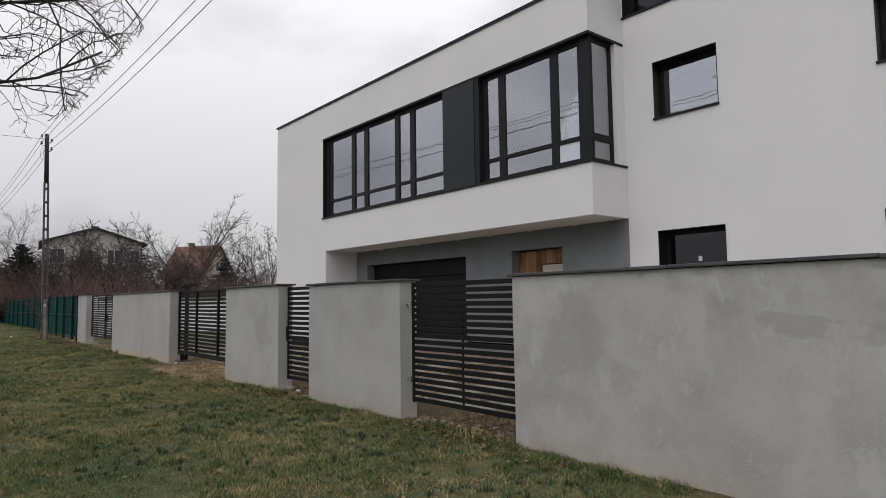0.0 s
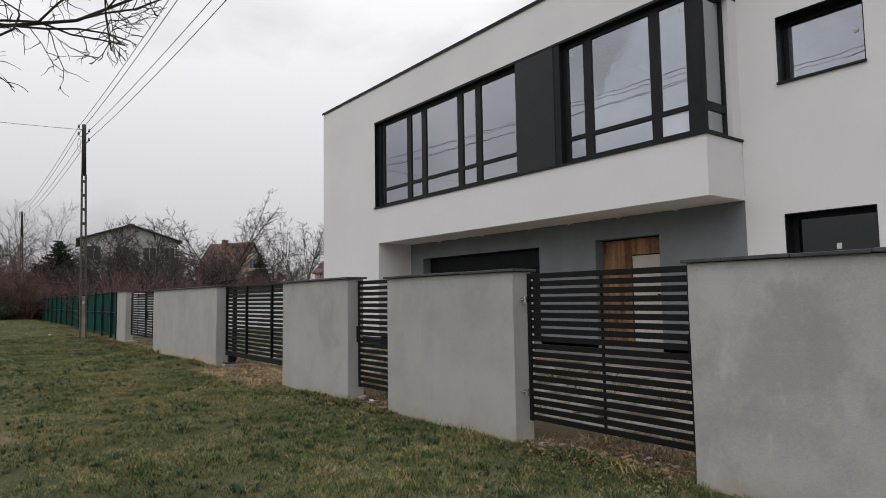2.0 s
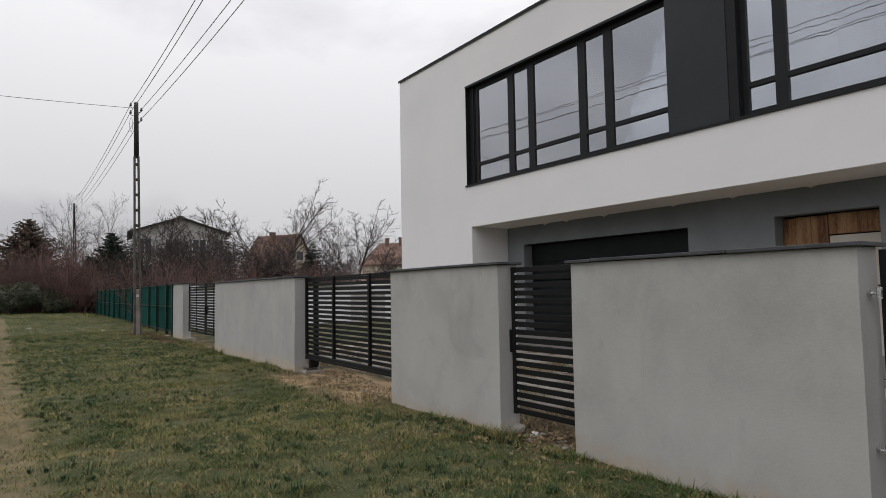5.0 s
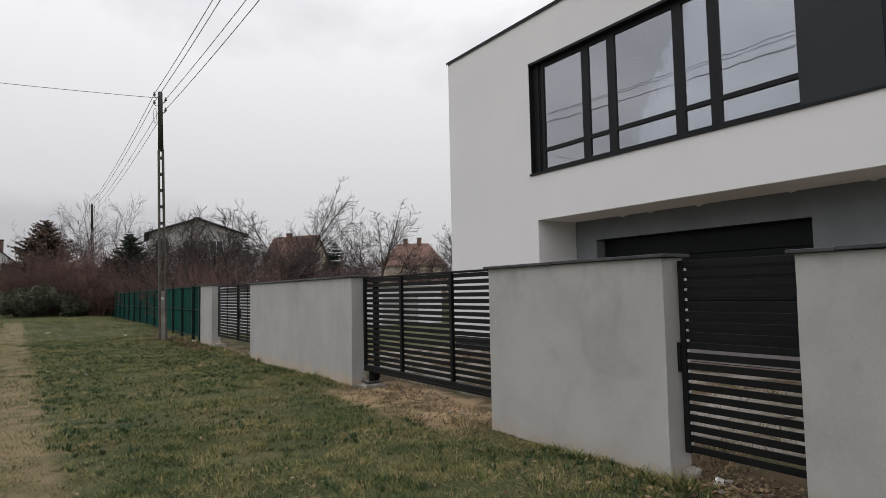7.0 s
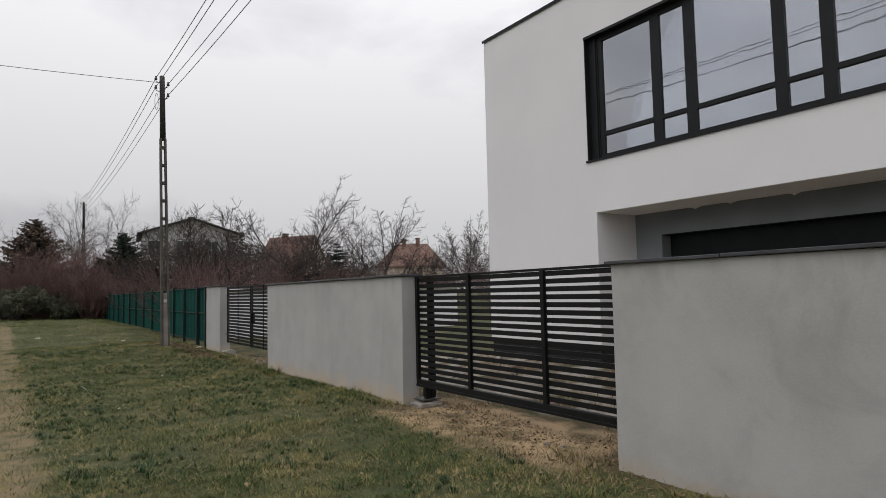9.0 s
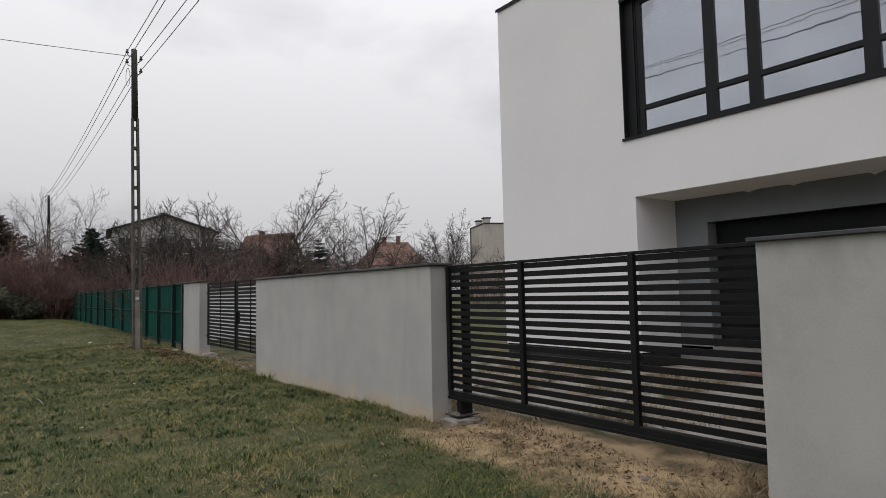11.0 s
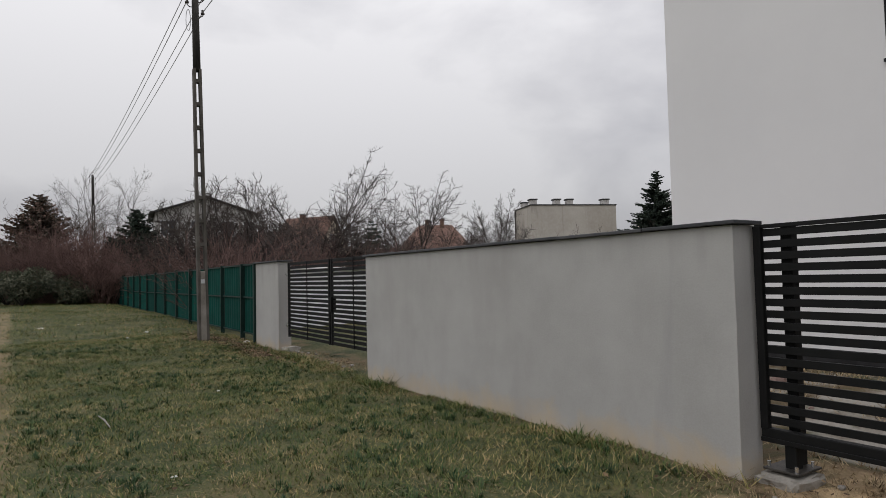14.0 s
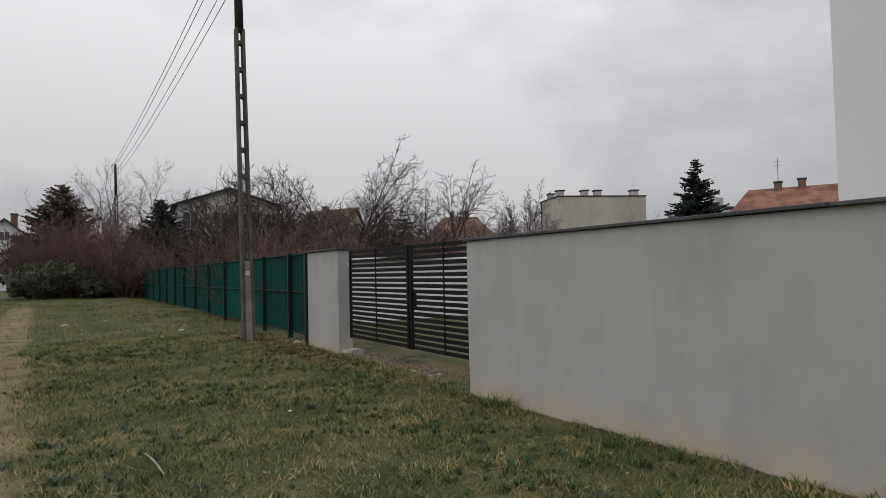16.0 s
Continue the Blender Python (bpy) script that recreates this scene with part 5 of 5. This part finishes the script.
def conifer(x, y, h, w, seed, label, mat="needle", bare=0.08, tiers=26, droop=0.35, open_=1.0, name="spruce_tree", full=0.85):
    """A spruce: a straight trunk, whorls of drooping boughs, each hung with many small needle sprays."""
    r = random.Random(seed)
    gz = ground_z(x, y)
    t = thing(name, (x, y, gz), label, "tree", "conifers")
    part("trunk", Shape().tube([(x, y, gz - 0.2), (x, y, gz + h * 0.55), (x, y, gz + h)], [0.022 * h, 0.011 * h, 0.01], 8), M["bark"], t, smooth=True)
    s, b = Shape(), Shape()
    for k in range(tiers):
        f = bare + (1 - bare) * (k + r.uniform(-0.3, 0.3)) / tiers
        f = min(max(f, bare), 0.985)
        reach = w * (1 - f) ** full * r.uniform(0.75, 1.1) + 0.10
        z = gz + f * h
        for j in range(max(4, int(8 * open_ * (1 - f) + 4))):
            a = r.uniform(0, 2 * math.pi)
            L = reach * r.uniform(0.65, 1.1)
            d = Vector((math.cos(a), math.sin(a), 0))
            side = Vector((-d.y, d.x, 0))
            pts = [Vector((x, y, z)) + d * (L * q) + Vector((0, 0, L * (0.28 * q - droop * 1.9 * q * q + 0.25 * q ** 3))) for q in (0, 0.33, 0.66, 1.0)]
            b.tube(pts, [0.02 + 0.01 * L, 0.016, 0.011, 0.004], 3, cap=False)
            n = int(16 + 30 * L)
            for i in range(n):
                q = (i + r.random()) / n
                seg = min(2, int(q * 3))
                p = pts[seg].lerp(pts[seg + 1], q * 3 - seg)
                sz = r.uniform(0.16, 0.38) * (1.15 - 0.4 * q) * (0.8 + 0.05 * h) * (0.45 + 0.7 * (1 - f))
                out = (side * r.choice((-1, 1)) * r.uniform(0.4, 1.0) + d * r.uniform(0.2, 0.9) + Vector((0, 0, r.uniform(-0.75, 0.2)))).normalized()
                wide = out.cross(Vector((r.uniform(-1, 1), r.uniform(-1, 1), r.uniform(-1, 1)))).normalized() * sz * 0.32
                tip = p + out * sz
                mid = p + out * sz * 0.55
                s.add([tuple(p), tuple(mid + wide), tuple(tip), tuple(mid - wide)], [(0, 1, 2, 3)])
    part("boughs", b, M["bark"], t)
    part("crown", s, M[mat], t)
    return t


conifer(0.9, 65.5, 7.4, 4.0, 81, "browning spruce among shrubs at the end of the lawn", "needle_brown", 0.03, 54, 0.12, 2.0, full=0.7)
conifer(0.1, 66.8, 4.6, 1.7, 82, "small browning spruce among shrubs", "needle_brown", 0.03, 26, 0.2)
conifer(6.3, 60.5, 6.2, 3.2, 83, "dark green spruce behind the green fence", "needle", 0.03, 46, 0.14, 2.0, full=0.7)
conifer(48.9, 53.1, 10.7, 4.7, 84, "dark spruce with ragged open boughs behind the wall", "needle", 0.08, 46, 0.16, 2.2)
conifer(19.6, 53.0, 5.2, 2.6, 85, "dark squat conifer under the bare trees", "needle", 0.03, 24, 0.25)
conifer(17.5, 70.0, 7.0, 1.7, 86, "slim dark spruce beside the grey villa", "needle", 0.06, 24, 0.3)
conifer(24.5, 66.0, 5.8, 1.6, 87, "slim dark spruce between the houses", "needle", 0.06, 22, 0.3)


def leafy_shrub(x, y, w, h, seed, label, leaves):
    """A mound of small evergreen leaves on crooked stems."""
    r = random.Random(seed)
    gz = ground_z(x, y)
    t = thing("evergreen_shrub", (x, y, gz), label, "shrub", "evergreen shrubs")
    st, s = Shape(), Shape()
    lumps = [(r.uniform(-0.75, 0.75) * w, r.uniform(-0.6, 0.6) * w, r.uniform(0.25, 0.75) * h, r.uniform(0.3, 0.5) * w) for _ in range(9)]
    for lx, ly, lz, lr in lumps:
        st.tube([(x, y, gz), (x + lx * 0.5, y + ly * 0.5, gz + lz * 0.6), (x + lx, y + ly, gz + lz)], [0.03, 0.022, 0.01], 5, cap=False)
    for _ in range(leaves):
        lx, ly, lz, lr = r.choice(lumps)
        v = Vector((r.gauss(0, 1), r.gauss(0, 1), r.gauss(0, 1))).normalized() * lr * r.uniform(0.55, 1.08)
        p = Vector((x + lx + v.x, y + ly + v.y, gz + max(0.03, lz + v.z * 0.75)))
        out = (v.normalized() + Vector((r.uniform(-1, 1), r.uniform(-1, 1), r.uniform(-0.6, 0.9))) * 0.8).normalized()
        wide = out.orthogonal().normalized()
        sz = r.uniform(0.10, 0.19)
        s.add([tuple(p), tuple(p + out * sz * 0.5 + wide * sz * 0.24), tuple(p + out * sz), tuple(p + out * sz * 0.5 - wide * sz * 0.24)], [(0, 1, 2, 3)])
    part("stems", st, M["bark"], t)
    part("crown", s, M["shrub_leaf"], t)


leafy_shrub(0.1, 58.6, 1.8, 2.2, 91, "sprawling dull evergreen shrub at the end of the lawn", 8500)
leafy_shrub(2.4, 58.4, 1.6, 1.7, 92, "sprawling dull evergreen shrub at the end of the lawn", 6500)
leafy_shrub(-0.7, 61.0, 1.1, 1.5, 93, "low evergreen shrub before the browning spruce", 3500)


# walnut tree beside the path, whose outer boughs hang over the lawn
def path_tree(x, y):
    r = random.Random(31)
    gz = ground_z(x, y)
    t = thing("walnut_tree", (x, y, gz), "large bare tree with crooked drooping boughs over the path", "tree")
    s = [Shape(), Shape()]
    s[0].tube([(x, y, gz - 0.2), (x + 0.05, y - 0.05, gz + 1.5), (x + 0.1, y - 0.02, gz + 3.0), (x + 0.1, y, gz + 7.0)], [0.26, 0.21, 0.18, 0.08], 12)
    # the crown has been lopped back from the fence side and over the walk
    room = lambda p: p.x < min(1.85, 1.25 + 0.6 * (p.z - 3.3)) and p.z > 3.12 + 0.2 * abs(p.y - 8.9) and p.y < 9.7
    o = dict(VASE, crook=0.42, lift=-0.05, levels=3, fine=2, segs=6, kids=(0, 4, 5, 9), angle=(25, 70), ratio=(0.28, 0.46), start=0.4, min_r=0.0045, room=room)
    for d, L, z in (((1.0, 0.08, -0.08), 4.0, 3.9), ((1.0, -0.05, -0.02), 4.2, 4.0), ((1.0, 0.12, -0.12), 4.0, 4.2), ((0.95, 0.0, 0.15), 4.6, 4.0), ((1.0, -0.12, -0.1), 4.0, 4.4), ((1.0, 0.02, 0.05), 4.4, 4.6), ((1.0, 0.1, 0.25), 4.6, 4.4), ((1.0, 0.05, -0.2), 3.8, 4.5), ((1.0, -0.02, 0.12), 4.2, 4.9), ((1.0, 0.18, -0.24), 4.0, 4.25), ((1.0, 0.10, -0.22), 3.8, 4.15), ((1.0, 0.24, -0.18), 4.1, 4.2), ((1.0, 0.02, -0.25), 3.7, 4.2),
                    ((-0.8, 0.5, 0.8), 4.0, 3.2), ((-0.6, -0.8, 0.8), 4.0, 3.4), ((0.1, 0.3, 0.9), 3.8, 5.0), ((0.0, -0.9, 0.9), 4.0, 3.9)):
        branch(s, r, Vector((x + 0.08, y, gz + z)), Vector(d).normalized(), L, 0.028, 3, o)
    part("trunk", s[0], M["bark"], t, smooth=True)
    part("crown", s[1], M["bark"], t)


path_tree(-2.6, 8.6)


# ---------- grass, leaves and small litter on the ground ----------
def soil_mask(x, y):
    """1 where the lawn is worn away: gate gaps, the trodden strip, the yard."""
    gaps = max(smoothstep(5.7, 6.1, y) * smoothstep(7.9, 7.6, y), smoothstep(10.1, 10.4, y) * smoothstep(11.5, 11.2, y),
               smoothstep(13.3, 14.2, y) * smoothstep(18.3, 17.4, y), 0.35 * smoothstep(23.4, 24, y) * smoothstep(27.9, 27.4, y))
    edge = 4.1 if 13 < y < 18.5 else 4.75
    m = gaps * smoothstep(edge, edge + 0.5, x)
    u = x + 0.027 * y + 0.22 * noise.noise((y * 0.5, 1.0, 6.0)) + 0.25 * noise.noise((x * 2.0, y * 2.0, 3.0))
    return max(m, 0.74 * smoothstep(0.2, 0.55, u) * smoothstep(1.4, 1.0, u) * smoothstep(8, 12, y) * smoothstep(60, 45, y))


def grass(name, n, x0, x1, y0, y1, size, seed, mat, label, keep, flat=1.0):
    r = random.Random(seed)
    co = []
    for _ in range(n):
        x, y = r.uniform(x0, x1), r.uniform(y0, y1)
        k = keep(x, y)
        if r.random() > k:
            continue
        lush = 0.45 + 0.5 * noise.noise((x * 0.9, y * 0.9, 2.0)) + 0.75 * noise.noise((x * 3.4, y * 3.4, 7.0))
        h = size * r.uniform(0.35, 1.0) * (0.45 + 1.1 * max(0.0, lush))
        if 4.66 < x < 4.96:
            h *= 1.0 + 1.2 * max(0.0, noise.noise((y * 1.3, 3.0, 1.0)) + 0.2)
        a, lean, w = r.uniform(0, 6.283), r.uniform(0.4, 2.2) * flat, size * r.uniform(0.05, 0.10)
        h /= max(1.0, flat * 0.6)
        z = ground_z(x, y) - 0.006
        cx, sx = math.cos(a), math.sin(a)
        co += [x - sx * w, y + cx * w, z, x + sx * w, y - cx * w, z, x + cx * h * lean, y + sx * h * lean, z + h]
    v = np.array(co, dtype=np.float32)
    count = len(v) // 9
    me = bpy.data.meshes.new(name)
    me.vertices.add(count * 3)
    me.vertices.foreach_set("co", v)
    me.loops.add(count * 3)
    me.loops.foreach_set("vertex_index", np.arange(count * 3, dtype=np.int32))
    me.polygons.add(count)
    me.polygons.foreach_set("loop_start", np.arange(0, count * 3, 3, dtype=np.int32))
    me.update(calc_edges=True)
    me.validate()
    me.materials.append(M[mat])
    tagged(new(name, me), label, "grass", kind="stuff")


def lawn(x, y):
    if x > (4.90 if y < 15 else 4.96) and y < 29.4 and not (5.8 < y < 7.8 or 10.25 < y < 11.33 or 13.71 < y < 17.63 or 23.61 < y < 27.75):
        return 0.0
    return (1.0 - 0.93 * soil_mask(x, y)) * (0.55 + 0.45 * (0.5 + noise.noise((x * 1.3, y * 1.3, 5.0))))


grass("lawn_grass", 470000, -0.4, 5.05, 1.6, 16.0, 0.048, 1, "blade", "short mixed green and dry winter grass", lawn)
grass("lawn_grass", 320000, -2.0, 5.1, 16.0, 32.0, 0.056, 2, "blade", "short mixed green and dry winter grass", lawn)
grass("lawn_grass", 110000, -7.0, 5.0, 32.0, 64.0, 0.085, 3, "blade", "short mixed green and dry winter grass", lawn)
grass("lawn_thatch", 60000, -0.4, 4.9, 1.6, 30.0, 0.07, 14, "straw", "flattened dry thatch between the grass", lambda x, y: smoothstep(0.0, 0.45, noise.noise((x * 0.8, y * 0.8, 21.0)) + 0.35 * noise.noise((x * 3.0, y * 3.0, 2.0))), flat=4.0)


def tufts(n, seed):
    """Coarse dark tufts standing out of the short lawn."""
    r = random.Random(seed)
    s = Shape()
    for _ in range(n):
        x, y = r.uniform(-0.2, 4.8), r.uniform(2.0, 30.0)
        if noise.noise((x * 0.7, y * 0.7, 31.0)) + 0.3 * r.random() < 0.12 or soil_mask(x, y) > 0.6:
            continue
        size = r.uniform(0.5, 1.0)
        for _ in range(r.randint(12, 24)):
            a, q = r.uniform(0, 6.283), r.random() * 0.05 * size
            px, py = x + math.cos(a) * q, y + math.sin(a) * q
            h, lean, w = r.uniform(0.045, 0.10) * size, r.uniform(0.3, 1.4), r.uniform(0.0022, 0.0042)
            z, c, d = ground_z(px, py) - 0.005, math.cos(a), math.sin(a)
            m = (px + c * h * lean * 0.4, py + d * h * lean * 0.4, z + h * 0.7)
            s.add([(px - d * w, py + c * w, z), (px + d * w, py - c * w, z), (m[0] + d * w, m[1] - c * w, m[2]), (m[0] - d * w, m[1] + c * w, m[2]), (px + c * h * lean, py + d * h * lean, z + h * 0.85)], [(0, 1, 2, 3), (3, 2, 4)])
    solo("grass_tufts", s, M["blade_dark"], "coarse dark green grass tufts in the lawn", "grass", kind="stuff")


tufts(3600, 15)
grass("wall_foot_grass", 16000, 4.66, 4.965, 1.8, 29.4, 0.10, 4, "blade", "longer grass tufts along the foot of the wall", lambda x, y: lawn(x, y) * smoothstep(-0.05, 0.35, noise.noise((y * 1.1, 8.0, x))))
grass("dry_grass", 70000, 4.2, 5.6, 2.0, 29.0, 0.06, 5, "straw", "dry straw and dead grass at the gates", lambda x, y: 0.55 * soil_mask(x, y) if y < 27.9 else 0.3)
grass("yard_straw", 60000, 5.3, 9.6, 4.0, 24.0, 0.09, 6, "straw", "dead weeds on the unfinished yard", lambda x, y: 0.8 * smoothstep(-0.1, 0.4, noise.noise((x * 0.8, y * 0.8, 3.0))))


def leaf_litter(n, spots, seed, label, limit=4.88):
    r = random.Random(seed)
    s = Shape()
    for _ in range(n):
        cx, cy, rx, ry = r.choice(spots)
        x, y = r.gauss(cx, rx), r.gauss(cy, ry)
        if limit > 5 and not (5.85 < y < 7.7 or 10.3 < y < 11.25 or 13.75 < y < 17.6 or 23.7 < y < 27.7):
            continue
        if x > limit and y < 29.4:
            continue
        z = ground_z(x, y) + r.uniform(0.005, 0.04)
        a, L = r.uniform(0, 6.283), r.uniform(0.025, 0.06)
        u, w = Vector((math.cos(a), math.sin(a), r.uniform(-0.5, 0.5))) * L, Vector((-math.sin(a), math.cos(a), r.uniform(-0.4, 0.4))) * L * 0.35
        p = Vector((x, y, z))
        s.add([tuple(p), tuple(p + u * 0.5 + w), tuple(p + u), tuple(p + u * 0.5 - w)], [(0, 1, 2, 3)])
    solo("fallen_leaves", s, M["dry_leaf"], label, "leaves", kind="stuff")


leaf_litter(4200, [(4.5, 29.2, 0.28, 1.0), (4.2, 30.6, 0.35, 0.8), (4.6, 27.7, 0.2, 0.6)], 7, "brown fallen leaves drifted at the pier and pole")
leaf_litter(1500, [(3.0, 10.0, 1.4, 5.0), (2.6, 20.0, 1.5, 6.0), (4.7, 8.0, 0.25, 3.0), (4.7, 13.5, 0.25, 3.0)], 8, "scattered brown leaves on the lawn")


leaf_litter(2600, [(5.1, 6.7, 0.22, 0.5), (5.1, 10.8, 0.2, 0.3), (5.0, 25.8, 0.25, 1.1), (5.15, 15.6, 0.25, 1.1), (4.85, 6.7, 0.15, 0.5)], 9, "brown leaf and twig debris on the bare soil at the gates", 5.6)


def lump(name, x, y, sx, sy, sz, seed, mat, label, category, group=""):
    b = bmesh.new()
    bmesh.ops.create_icosphere(b, subdivisions=2, radius=1.0)
    for p in b.verts:
        k = 0.85 + 0.35 * noise.noise(p.co * 1.5 + Vector((seed * 3.7, 0, 0)))
        p.co = Vector((x + p.co.x * sx * k, y + p.co.y * sy * k, ground_z(x, y) + sz * 0.35 + p.co.z * sz * k))
    me = bpy.data.meshes.new(name)
    b.to_mesh(me)
    b.free()
    me.materials.append(M[mat])
    return tagged(new(name, me), label, category, group)


lump("white_stone", 5.12, 11.06, 0.06, 0.045, 0.04, 1, "litter", "pale broken stone under the narrow gate", "stone")
r = random.Random(77)
for i in range(46):
    y0, y1 = r.choice(((5.95, 7.6), (10.4, 11.2), (13.9, 17.5), (23.8, 27.5)))
    x, y = r.uniform(4.85, 5.35), r.uniform(y0, y1)
    k = r.uniform(0.012, 0.035)
    lump("stone", x, y, k * 1.4, k, k * 0.8, i, "stone", "small stone on the bare soil at a gate", "stone", "loose stones")
for i in range(60):
    x, y = r.uniform(6.3, 9.4), r.uniform(5.0, 23.0)
    k = r.uniform(0.03, 0.10)
    lump("rubble", x, y, k * 1.5, k, k * 0.7, i + 50, r.choice(("stone", "rubble", "membrane_red")), "lump of builders' rubble in the yard", "rubble", "yard rubble")
solo("white_stick", Shape().tube([(1.38, 23.0, ground_z(1.4, 23) + 0.03), (1.41, 22.65, ground_z(1.4, 22.6) + 0.045), (1.43, 22.3, ground_z(1.4, 22.3) + 0.03)], [0.008, 0.009, 0.007], 7), M["stone"], "bleached white stick lying in the grass", "stick")
for x, y, k in ((0.9, 36.5, 0.09), (1.9, 37.5, 0.06), (2.6, 31.5, 0.05), (3.2, 33.0, 0.08), (1.7, 20.3, 0.03), (2.9, 24.0, 0.03), (2.4, 13.2, 0.025), (4.85, 29.7, 0.1)):
    lump("litter_scrap", x, y, k, k * 0.7, k * 0.35, x * 10, "litter", "scrap of pale litter in the grass", "litter", "litter scraps")
